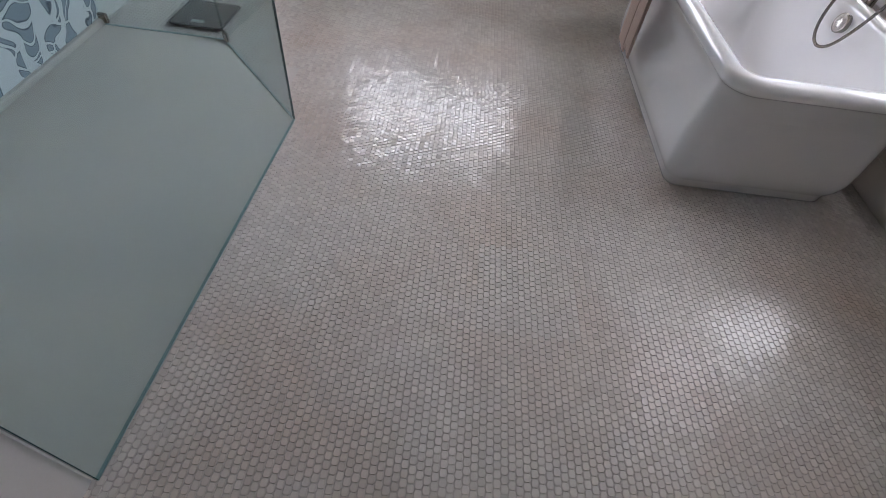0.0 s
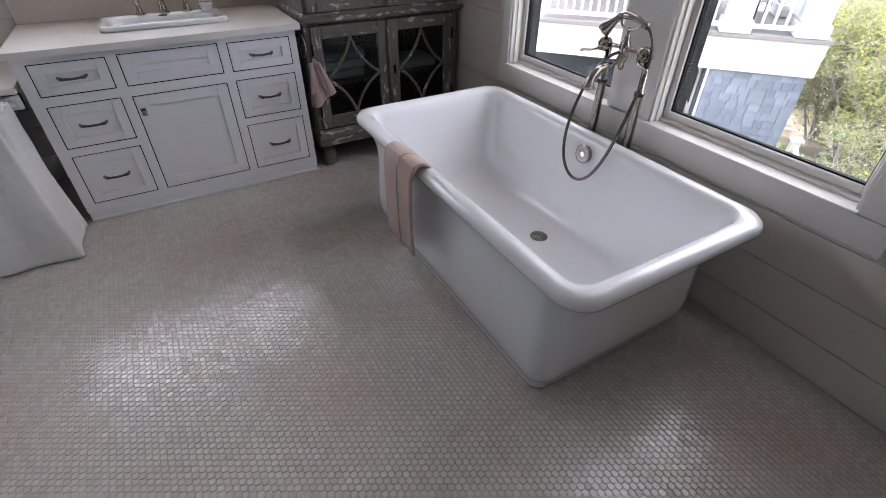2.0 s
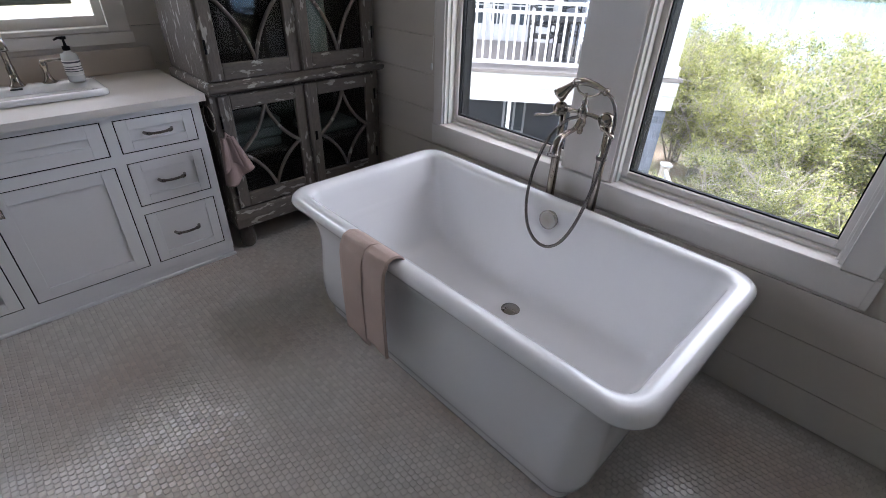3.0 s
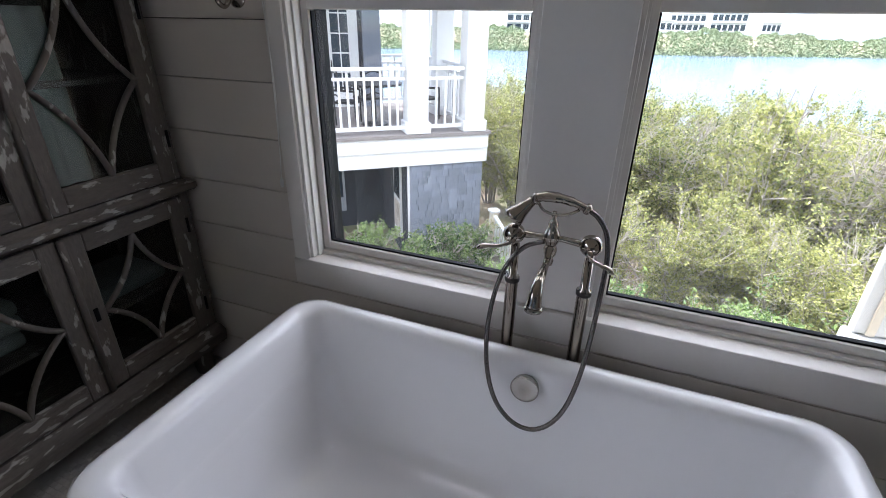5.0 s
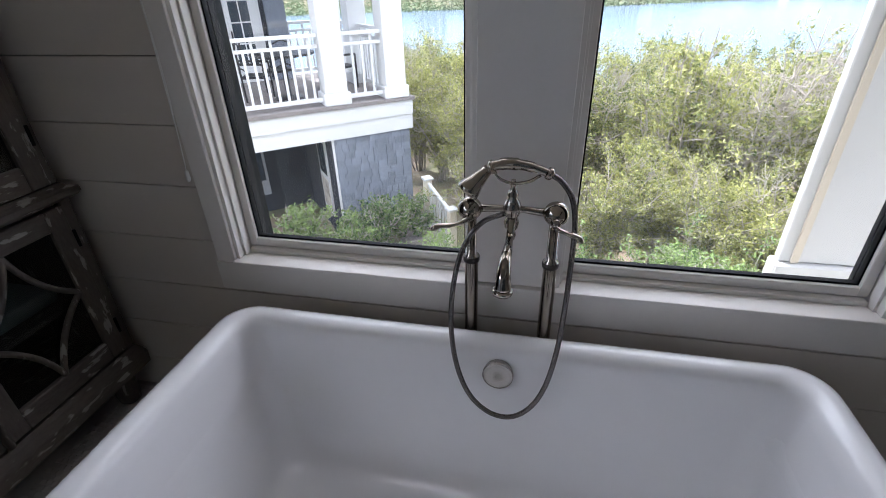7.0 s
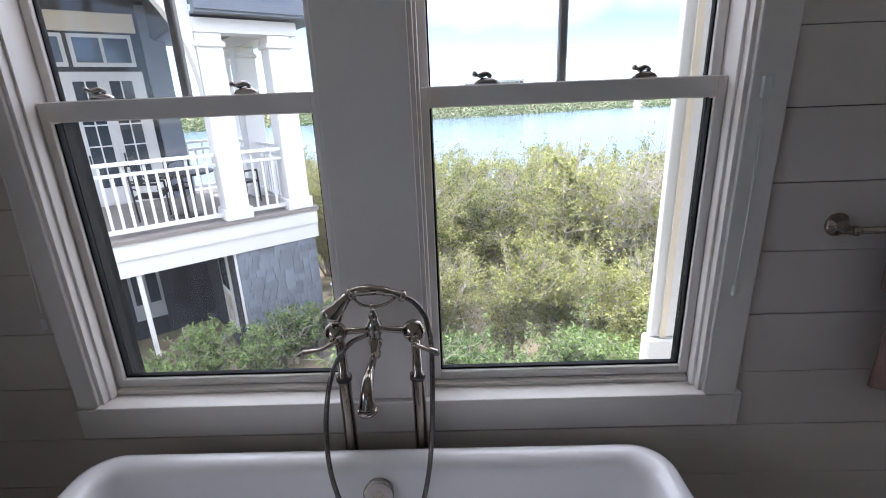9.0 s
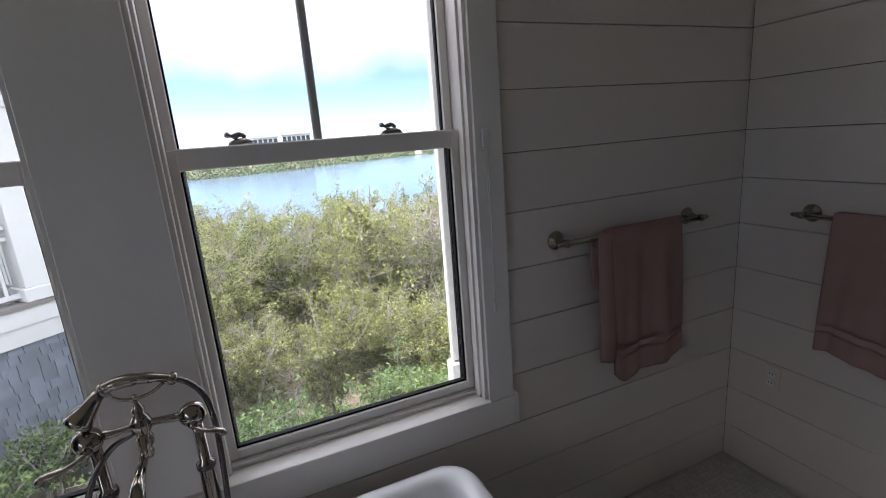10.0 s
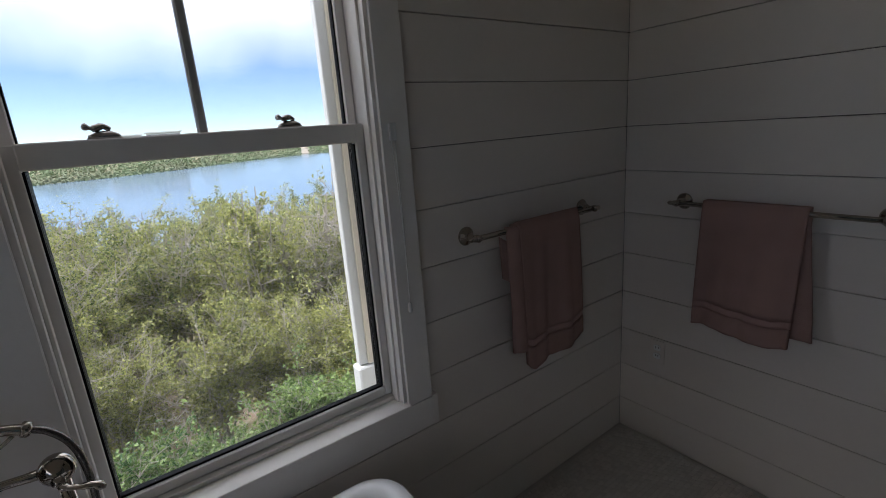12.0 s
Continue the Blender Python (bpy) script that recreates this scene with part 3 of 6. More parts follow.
    hand = part("hand_shower", tube(smooth_path([(-0.030, 0.060, 1.055), (-0.032, 0.045, 1.066), (-0.032, 0.015, 1.072), (-0.032, -0.02, 1.070), (-0.031, -0.055, 1.062), (-0.030, -0.080, 1.052)], 5),
                                    [0.010] * 3 + [0.0125] * 5 + [0.0145] * 6 + [0.0125] * 5 + [0.010] * 7, 14), CHROME, f, smooth=True)
    part("shower_head", lathe([(0.0, 0.0), (0.012, 0.002), (0.0145, 0.020), (0.020, 0.045), (0.028, 0.066), (0.030, 0.078), (0.026, 0.080), (0.0, 0.078)], aim((-0.030, 0.056, 1.060), (-0.045, 0.100, 1.012)), 20), CHROME, hand, smooth=True)
    part("hand_shower_ring", lathe([(0.0145, -0.004), (0.017, -0.002), (0.017, 0.004), (0.0145, 0.006)], aim((-0.030, 0.052, 1.061), (-0.031, 0.03, 1.069)), 16), CHROME, hand, smooth=True)
    part("hand_shower_ring", lathe([(0.0125, -0.006), (0.015, -0.003), (0.015, 0.005), (0.0115, 0.010)], aim((-0.030, -0.080, 1.052), (-0.030, -0.098, 1.044)), 16), CHROME, hand, smooth=True)
    hose = smooth_path([(-0.030, -0.085, 1.050), (-0.032, -0.112, 1.032), (-0.040, -0.138, 0.995), (-0.050, -0.150, 0.93), (-0.070, -0.150, 0.83), (-0.100, -0.146, 0.72), (-0.132, -0.136, 0.61), (-0.160, -0.115, 0.515),
                        (-0.176, -0.080, 0.448), (-0.186, -0.030, 0.416), (-0.184, 0.030, 0.424), (-0.172, 0.085, 0.474), (-0.148, 0.122, 0.56), (-0.110, 0.140, 0.66), (-0.070, 0.138, 0.76), (-0.035, 0.118, 0.845),
                        (-0.010, 0.075, 0.905), (-0.012, 0.02, 0.935)], 10)
    part("hose", tube(hose, 0.0068, 10), CHROME_DULL, f, "ribbed metal shower hose", True)
    return f


bath_faucet()


def bath_mat():
    """A folded mat over the tub's rim, inside and outside."""
    y0, y1 = 2.168, 2.420

    def line(s):
        # from the inside, over the rim, down the outer side
        pts = [(0.835, 0.470), (0.818, 0.535), (0.802, 0.578), (0.775, 0.594), (0.750, 0.598), (0.726, 0.588), (0.709, 0.560), (0.704, 0.52), (0.702, 0.44), (0.704, 0.33), (0.708, 0.22), (0.712, 0.155)]
        k = s * (len(pts) - 1)
        i = min(int(k), len(pts) - 2)
        f = k - i
        return [pts[i][j] * (1 - f) + pts[i + 1][j] * f for j in (0, 1)]
    t = empty("bath_mat", "folded rose-beige cotton bath mat over the tub rim", "bath mat")
    for name, a, b, off, cut_s in (("cloth", 2.262, y1, 0.010, 1.0), ("fold", y0, 2.275, 0.016, 0.965), ("under_fold", y0 + 0.004, y1 - 0.01, 0.003, 0.95)):
        def f(u, v, a=a, b=b, off=off, cut_s=cut_s):
            x, z = line(v * cut_s)
            w = 0.004 * math.sin(u * 5 + v * 4) * v
            o = off * min(1.0, 4 * v)
            return Vector((x - o + w, a + (b - a) * u - 0.03 * v * (1 - u) * (name == "fold") + 0.02 * v, z + (off if 0.2 < v < 0.5 else off * 0.5)))
        part(name, panel_grid(f, 8, 40, 0.006), BATHMAT, t, smooth=True)
        if name == "fold":
            for u in (0.03, 0.97):
                part("binding", tube([f(u, v / 40) + Vector((-0.004, 0, 0.002)) for v in range(2, 41)], 0.0022, 6), BINDING, t, smooth=True)
    return t


bath_mat()

# ---- vanity ----
VX0, VX1, VY = -0.60, 0.672, 3.52


def pull(parent, x, z, w=0.115, y=0.0):
    """A bow pull with turned ends."""
    p = part("handle", tube(smooth_path([(x - w / 2, y - 0.002, z), (x - w / 2 + 0.008, y - 0.022, z - 0.001), (x - w / 4, y - 0.026, z - 0.003), (x, y - 0.028, z - 0.004), (x + w / 4, y - 0.026, z - 0.003),
                                         (x + w / 2 - 0.008, y - 0.022, z - 0.001), (x + w / 2, y - 0.002, z)], 4), [0.0075] * 4 + [0.0085] * 3 + [0.0060] * 11 + [0.0085] * 3 + [0.0075] * 4, 10), PULL, parent, "dark pewter bow handle", True)
    return p


def shaker_front(parent, name, x0, x1, z0, z1, y, rail, recess=0.009, knob=None):
    """An inset front: four rails round a sunk panel."""
    g = 0.005
    # black strips round the front put the gap's shade into colour
    bm = bmesh.new()
    for b in ((x0, x0 + g, z0, z1), (x1 - g, x1, z0, z1), (x0 + g, x1 - g, z0, z0 + g), (x0 + g, x1 - g, z1 - g, z1)):
        add_box(bm, b[0], b[1], y + 0.004, y + 0.018, b[2], b[3])
    part("shadow_gap", bm, GAP_SHADE, parent)
    x0, x1, z0, z1 = x0 + g, x1 - g, z0 + g, z1 - g
    bm = bmesh.new()
    add_box(bm, x0, x0 + rail, y, y + 0.02, z0, z1, 0.0012)
    add_box(bm, x1 - rail, x1, y, y + 0.02, z0, z1, 0.0012)
    add_box(bm, x0 + rail, x1 - rail, y, y + 0.02, z1 - rail, z1, 0.0012)
    add_box(bm, x0 + rail, x1 - rail, y, y + 0.02, z0, z0 + rail, 0.0012)
    front = part(name, bm, CAB, parent)
    part("panel", box(x0 + rail - 0.002, x1 - rail + 0.002, y + recess, y + 0.016, z0 + rail - 0.002, z1 - rail + 0.002), CAB, front)
    return front


def face_frame(bm, x0, x1, z0, z1, y, holes):
    """Boxes that fill the face x0..x1, z0..z1 round the holes (columns of them)."""
    xs = sorted({x0, x1, *[h[0] for h in holes], *[h[1] for h in holes]})
    zs = sorted({z0, z1, *[h[2] for h in holes], *[h[3] for h in holes]})
    for a, b in zip(xs, xs[1:]):
        run = None
        for c, d in zip(zs, zs[1:]):
            mx, mz = (a + b) / 2, (c + d) / 2
            solid = not any(h[0] < mx < h[1] and h[2] < mz < h[3] for h in holes)
            if solid:
                run = (run[0], d) if run else (c, d)
            if (not solid or d == zs[-1]) and run:
                add_box(bm, a, b, y, y + 0.02, run[0], run[1])
                run = None


def cabinet(name, label, x0, x1, ztop, y, depth, fronts, base=0.07):
    """A painted unit with inset fronts: (kind, x0, x1, z0, z1)."""
    c = empty(name, label, "cabinet", (0, 0, 0))
    bm = bmesh.new()
    face_frame(bm, x0, x1, base - 0.02, ztop, y, [f[1:5] for f in fronts])
    part("face_frame", bm, CAB, c)
    part("body", wall_mesh([(x0, x0 + 0.018, y + 0.02, y + depth, 0.0, ztop), (x1 - 0.018, x1, y + 0.02, y + depth, 0.0, ztop), (x0 + 0.018, x1 - 0.018, y + depth - 0.02, y + depth, 0, ztop), (x0 + 0.018, x1 - 0.018, y + 0.04, y + depth - 0.02, base, base + 0.018)]), CAB, c)
    # black sheet behind the fronts, painted shade seen through the gaps
    part("inside", box(x0 + 0.02, x1 - 0.02, y + 0.024, y + 0.030, base + 0.02, ztop - 0.004), GAP_SHADE, c)
    part("plinth", box(x0 + 0.006, x1 - 0.002, y + 0.003, y + 0.019, 0.0, base - 0.0215, 0.001), CAB, c)
    part("shoe_moulding", box(x0 + 0.004, x1 + 0.004, y - 0.012, y + 0.0025, 0.0, 0.018, 0.005, 2), CAB, c)
    for kind, a, b, z0, z1 in fronts:
        fr = shaker_front(c, "door" if kind == "door" else "drawer", a, b, z0, z1, y + 0.001, 0.055 if kind != "drawer" else 0.045)
        if kind == "drawer":
            pull(fr, (a + b) / 2, (z0 + z1) / 2 + 0.005, y=y + 0.001)
        if kind == "door":
            part("latch", lathe([(0.006, 0.0), (0.006, 0.012), (0.011, 0.018), (0.012, 0.024), (0.006, 0.028)], Matrix.Translation((a + 0.028, y, z1 - 0.085)) @ pose(0, 0, 0, 90), 12), CHROME, fr, "small nickel turn latch", True)
            part("latch_plate", box(a + 0.016, a + 0.040, y - 0.003, y, z1 - 0.105, z1 - 0.065, 0.001), CHROME, fr)
    return c


ROW = ((0.672, 0.822), (0.412, 0.628), (0.098, 0.372))
fronts = []
for a, b in ((-0.552, -0.240), (0.308, 0.635)):
    fronts += [("drawer", a, b, *r) for r in ROW]
fronts += [("panel_front", -0.194, 0.264, 0.672, 0.826), ("door", -0.194, 0.264, 0.098, 0.624)]
cabinet("vanity", "white shaker vanity cabinet with inset drawers and nickel pulls", VX0, VX1, 0.852, VY, YN - VY - 0.002, fronts)

SX0, SX1, SY0, SY1 = -0.225, 0.375, 3.725, 3.995      # sink
top = tagged(part("countertop", bmesh.new(), QUARTZ), "pale cream stone countertop on the vanity", "countertop")
cx0, cx1, cy0, cy1 = VX0 - 0.02, VX1 + 0.027, VY - 0.028, YN - 0.002
bm = bmesh.new()
rims = [ring_rect(a[0], a[1], a[2], a[3], r, z, 3) for a, r in (((cx0, cx1, cy0, cy1), 0.004), ((SX0 + 0.05, SX1 - 0.05, SY0 + 0.04, SY1 - 0.08), 0.03)) for z in (0.852, 0.884)]
vs = [[bm.verts.new(p) for p in r] for r in rims]
n_ = len(vs[0])
for k in range(n_):
    q = (k + 1) % n_
    for a, b in ((0, 1), (1, 3), (3, 2), (2, 0)):
        bm.faces.new((vs[a][k], vs[a][q], vs[b][q], vs[b][k]))
bmesh.ops.recalc_face_normals(bm, faces=bm.faces)
top.data = mesh_of("countertop", bm, QUARTZ)
tagged(part("backsplash", box(cx0, cx1 - 0.006, YN - 0.022, YN - 0.001, 0.885, 1.00, 0.002), BACKSPLASH), "low cream stone backsplash behind the sink", "backsplash")


def sink():
    s = empty("sink", "white rectangular drop-in ceramic sink with scalloped rim", "sink", (0.070, 3.860, 0.884))
    hx, hy = 0.305, 0.150

    def R(a, b, r, z, dy=0.0):
        return ring_rect(-a, a, dy - b, dy + b, r, z, 6)
    rings = [R(hx - 0.01, hy - 0.01, 0.03, 0.0), R(hx, hy, 0.035, 0.004), R(hx, hy, 0.035, 0.020), R(hx - 0.006, hy - 0.006, 0.03, 0.027), R(hx - 0.02, hy - 0.02, 0.03, 0.028), R(0.255, 0.096, 0.06, 0.022, -0.028), R(0.240, 0.085, 0.06, 0.0, -0.028),
             R(0.21, 0.075, 0.06, -0.08, -0.028), R(0.12, 0.05, 0.04, -0.11, -0.028)]
    part("basin", loft(rings), CERAMIC, s, smooth=True)
    part("drain", lathe([(0.020, 0), (0.022, 0.003), (0.0, 0.004)], pose(0, -0.028, -0.1095), 16), CHROME, s, smooth=True)
    part("overflow_slot", box(-0.022, 0.022, 0.06, 0.066, 0.0215, 0.0285, 0.002), SLATE, s)
    return s


sink()


def sink_tap(name, label, x, kind):
    t = empty(name, label, "faucet", (x, 3.972, 0.9125))
    part("base", lathe([(0.028, 0), (0.028, 0.004), (0.020, 0.010), (0.016, 0.020), (0.012, 0.034), (0.010, 0.05), (0.013, 0.062), (0.016, 0.075), (0.014, 0.088), (0.010, 0.096), (0.0, 0.099)] if kind else
                       [(0.030, 0), (0.030, 0.005), (0.022, 0.012), (0.018, 0.03), (0.016, 0.05), (0.0, 0.052)], n=18), CHROME, t, smooth=True)
    if kind:
        part("lever", tube(smooth_path([(0, 0, 0.088), (0.02 * kind, -0.01, 0.094), (0.05 * kind, -0.02, 0.096), (0.085 * kind, -0.03, 0.095)], 5), [0.008] * 4 + [0.006] * 4 + [0.005] * 4 + [0.0065] * 4, 10), CHROME, t, smooth=True)
    else:
        part("spout", tube(smooth_path([(0, 0, 0.04), (0, 0.004, 0.10), (0, -0.002, 0.155), (0, -0.02, 0.185), (0, -0.055, 0.195), (0, -0.09, 0.180), (0, -0.10, 0.160)], 5), [0.016] * 4 + [0.0125] * 8 + [0.012] * 8 + [0.0135] * 7 + [0.015] * 4, 14), CHROME, t, smooth=True)
        part("finial", lathe([(0.010, 0), (0.012, 0.008), (0.006, 0.02), (0.009, 0.028), (0.0, 0.036)], pose(0, -0.018, 0.19), 12), CHROME, t, smooth=True)
    return t


sink_tap("sink_faucet", "nickel curved sink spout", 0.082, 0)
sink_tap("lever_tap", "nickel lever tap beside the sink spout", -0.035, -1)
sink_tap("lever_tap", "nickel lever tap beside the sink spout", 0.200, 1)


def soap_bottle():
    s = empty("soap_bottle", "clear soap bottle with black pump on the sink", "soap bottle", (0.300, 3.935, 0.9125))
    part("bottle", lathe([(0.030, 0), (0.034, 0.003), (0.034, 0.105), (0.030, 0.120), (0.014, 0.128), (0.013, 0.136)], n=20), material("soap_plastic", (0.62, 0.63, 0.62), 0.15, vary=0.03), s, smooth=True)
    part("label", lathe([(0.0344, 0.030), (0.0346, 0.031), (0.0346, 0.094), (0.0344, 0.095)], n=20), PLASTIC, s, "white paper label with dark bars", True)
    for z, h in ((0.083, 0.006), (0.066, 0.003), (0.056, 0.003), (0.046, 0.003)):
        part("label_bar", lathe([(0.0347, z), (0.0349, z + 0.0005), (0.0349, z + h), (0.0347, z + h + 0.0005)], n=20), material("label_ink", (0.08, 0.08, 0.10), 0.5) if "label_ink" not in bpy.data.materials else bpy.data.materials["label_ink"], s)
    pump = part("pump", lathe([(0.015, 0.134), (0.015, 0.150), (0.006, 0.154), (0.005, 0.178), (0.013, 0.180), (0.013, 0.190), (0.0, 0.192)], n=14), BLACK, s, "black pump head", True)
    part("nozzle", tube([(0, 0, 0.186), (-0.020, -0.006, 0.187), (-0.036, -0.010, 0.180)], [0.006, 0.005, 0.004], 8), BLACK, pump, smooth=True)
    return s


soap_bottle()


def towel_ring():
    r = empty("towel_ring", "nickel towel ring on the vanity end panel", "towel ring", (0.6725, 3.560, 0.810))
    part("base", lathe([(0.016, 0), (0.016, 0.005), (0.008, 0.010), (0.007, 0.022), (0.0, 0.024)], pose(0, 0, 0, 0, 90, 0), 16), CHROME, r, smooth=True)
    part("ring", tube([(0.024, -0.062 + 0.064 * math.sin(a), -0.042 + 0.060 * math.cos(a)) for a in [2 * math.pi * i / 28 for i in range(29)]], 0.004, 8), CHROME, r, smooth=True)
    # cloth hangs clear of the ring, placed to fit the camera's view
    h = empty("hand_towel", "small rose towel before the towel ring, placed to fit the camera's view", "towel")

    def f(u, v):
        a = (u - 0.5) * 2
        w = 0.022 + 0.050 * v
        return Vector((0.715 + 0.028 * v + a * w, 3.386 - 0.014 * math.sin(u * 9) - 0.016 * v * math.cos(a * 2), 0.712 - 0.215 * v - 0.035 * v * math.sin(u * 4 + 0.6) + 0.010 * math.cos(a * 3)))
    part("cloth", panel_grid(f, 18, 16, 0.009), HAND_TERRY, h, smooth=True)

    def f2(u, v):
        a = (u - 0.5) * 2
        return Vector((0.704 + 0.008 * v + a * (0.018 + 0.028 * v), 3.368 - 0.008 * math.sin(u * 7 + 1), 0.708 - 0.15 * v - 0.02 * v * math.cos(u * 5)))
    part("fold", panel_grid(f2, 12, 12, 0.009), HAND_TERRY, h, smooth=True)
    return r


towel_ring()

# ---- desk, stool and left unit ----
desk = empty("dressing_desk", "low dressing desk with pale cream stone top and shallow drawer", "desk")
part("tabletop", box(-2.04, -0.622, 3.494, YN - 0.002, 0.712, 0.742, 0.0015), QUARTZ, desk)
fr = []
for a, b in ((-1.84, -1.42),):
    fr += [("drawer", a, b, 0.52, 0.66), ("drawer", a, b, 0.30, 0.49), ("drawer", a, b, 0.088, 0.27)]
cabinet("desk_cabinet", "white shaker drawer unit under the dressing desk", -1.90, -1.36, 0.712, VY, YN - VY - 0.002, fr)
ap = desk
shaker_front(ap, "drawer", -1.34, -0.62, 0.630, 0.706, VY + 0.004, 0.022)
part("drawer_box", box(-1.33, -0.63, VY + 0.026, YN - 0.05, 0.632, 0.709), CAB, ap)


def slipcovered_stool():
    s = empty("slipcovered_chair", "low-backed vanity chair in a loose white cotton slipcover", "chair", (-0.890, 3.345, 0))
    rnd = random.Random(4)
    ph = [rnd.uniform(0, 6.3) for _ in range(8)]

    def ring(z, k):
        h = z / 0.74
        pts = ring_rect(-0.262, 0.262, -0.180, 0.150, 0.03, z, 5)
        # long sides get more points so that folds show
        fine = []
        for i, p in enumerate(pts):
            q = pts[(i + 1) % len(pts)]
            n = max(1, int((q - p).length / 0.02))
            fine += [p.lerp(q, j / n) for j in range(n)]
        out = []
        for i, p in enumerate(fine):
            a = i * 0.19
            puff = 0.011 * math.sin(a * 2.2 + ph[0] + 2.5 * h) * (1 - 0.5 * h) + 0.019 * math.sin(a * 6.3 + ph[1] + 7 * h) * max(0, h - 0.5) * 2 * abs(math.sin(a * 0.9 + ph[3])) + 0.008 * math.sin(h * 5 + a * 0.8 + ph[2])
            d = Vector((p.x, p.y, 0)).normalized()
            s_ = 1.0 - 0.09 * h * h
            lean = 0.035 * h
            out.append(Vector((p.x * s_ + d.x * puff - 0.03 * h, p.y * (1 - 0.25 * h) + d.y * puff + lean, z)))
        return out
    zs = [0.012, 0.03, 0.10, 0.18, 0.26, 0.34, 0.42, 0.50, 0.56, 0.61, 0.65, 0.678, 0.690]
    rings = [ring(z, i) for i, z in enumerate(zs)]
    last = rings[-1]
    c = sum(last, Vector()) / len(last)
    rings.append([p.lerp(c, 0.10) + Vector((0, 0, 0.008)) for p in last])
    rings.append([p.lerp(c, 0.6) + Vector((0, 0, 0.010)) for p in last])
    part("slipcover", loft(rings), LINEN, s, smooth=True)
    for sx in (-0.225, 0.225):
        for sy in (-0.135, 0.12):
            part("foot", box(sx - 0.018, sx + 0.018, sy - 0.018, sy + 0.018, 0, 0.03, 0.003), WOOD, s)
    part("welt", tube([p + Vector((0, 0, 0.002)) for p in ring(0.689, 0)] + [ring(0.689, 0)[0]], 0.004, 8), LINEN, s, smooth=True)
    return s


slipcovered_stool()


def leather_bag():
    b = empty("leather_bag", "brown leather wash bag on the dressing desk", "bag", (-0.93, 3.72, 0.742))
    rings = [ring_rect(-0.15, 0.15, -0.07, 0.07, 0.03, 0.0, 5), ring_rect(-0.158, 0.158, -0.078, 0.078, 0.035, 0.012, 5), ring_rect(-0.16, 0.16, -0.08, 0.08, 0.04, 0.06, 5), ring_rect(-0.15, 0.15, -0.06, 0.06, 0.04, 0.12, 5), ring_rect(-0.13, 0.13, -0.02, 0.02, 0.015, 0.155, 5)]
    part("body", loft(rings), LEATHER, b, smooth=True)
    part("zip", tube([(-0.125, 0, 0.157), (0.125, 0, 0.157)], 0.004, 8), CHROME_DULL, b)
    part("strap", tube(smooth_path([(0.155, -0.02, 0.09), (0.185, -0.02, 0.10), (0.19, -0.02, 0.06), (0.162, -0.02, 0.05)], 6), 0.006, 8), LEATHER, b, smooth=True)
    part("base_band", loft([ring_rect(-0.1605, 0.1605, -0.0805, 0.0805, 0.037, 0.012, 5), ring_rect(-0.1625, 0.1625, -0.0825, 0.0825, 0.04, 0.034, 5)], False, False), material("dark_leather", (0.07, 0.028, 0.018), 0.5, vary=0.1), b)
    return b


leather_bag()

# ---- window over the sink ----


def north_window():
    w = empty("window_3", "white framed window over the sink with a shade", "window", kind="structure")
    part("casing", box(NWX1 - 0.02, NWX1 + 0.075, YN - 0.022, YN - 0.001, NWZ0 - 0.02, NWZ1 + 0.09, 0.002), TRIM, w)
    part("casing", box(NWX0 - 0.075, NWX0 + 0.02, YN - 0.022, YN - 0.001, NWZ0 - 0.02, NWZ1 + 0.09, 0.002), TRIM, w)
    part("casing", box(NWX0 + 0.02, NWX1 - 0.02, YN - 0.022, YN - 0.001, NWZ1, NWZ1 + 0.09, 0.002), TRIM, w)
    part("apron", box(NWX0 - 0.08, NWX1 + 0.082, YN - 0.024, YN - 0.001, NWZ0 - 0.075, NWZ0 - 0.022, 0.002), TRIM, w)
    part("window_sill", box(NWX0 - 0.002, NWX1 + 0.002, YN - 0.018, YN + 0.12, NWZ0 - 0.018, NWZ0 + 0.004, 0.003), TRIM, w)
    bm = bmesh.new()
    y = YN + 0.05
    add_box(bm, NWX0, NWX0 + 0.05, y, y + 0.035, NWZ0 + 0.004, NWZ1, 0.002)
    add_box(bm, NWX1 - 0.05, NWX1, y, y + 0.035, NWZ0 + 0.004, NWZ1, 0.002)
    add_box(bm, NWX0 + 0.05, NWX1 - 0.05, y, y + 0.035, NWZ0 + 0.004, NWZ0 + 0.05, 0.002)
    add_box(bm, NWX0 + 0.05, NWX1 - 0.05, y, y + 0.035, NWZ1 - 0.05, NWZ1, 0.002)
    add_box(bm, -0.26, -0.21, y, y + 0.035, NWZ0 + 0.05, NWZ1 - 0.05, 0.002)
    fr_ = part("sash", bm, SASH, w)
    for a, b in ((NWX0 + 0.05, -0.26), (-0.21, NWX1 - 0.05)):
        p = part("pane", box(a, b, y + 0.016, y + 0.020, NWZ0 + 0.05, NWZ1 - 0.05), GLASS, fr_)
        p.visible_shadow = False
    return w


north_window()
shade = empty("window_shade", "grey-green fabric roman shade in the sink window", "window shade")
part("fabric", box(NWX0 + 0.06, NWX1 - 0.13, YN + 0.02, YN + 0.026, 1.22, 1.40), material("shade_fabric", (0.36, 0.40, 0.35), 0.9, vary=0.06, scale=12, bump=0.3, bump_scale=300), shade)
part("bottom_bar", box(NWX0 + 0.06, NWX1 - 0.13, YN + 0.016, YN + 0.030, 1.208, 1.222, 0.003), material("shade_bar", (0.30, 0.31, 0.26), 0.7), shade)

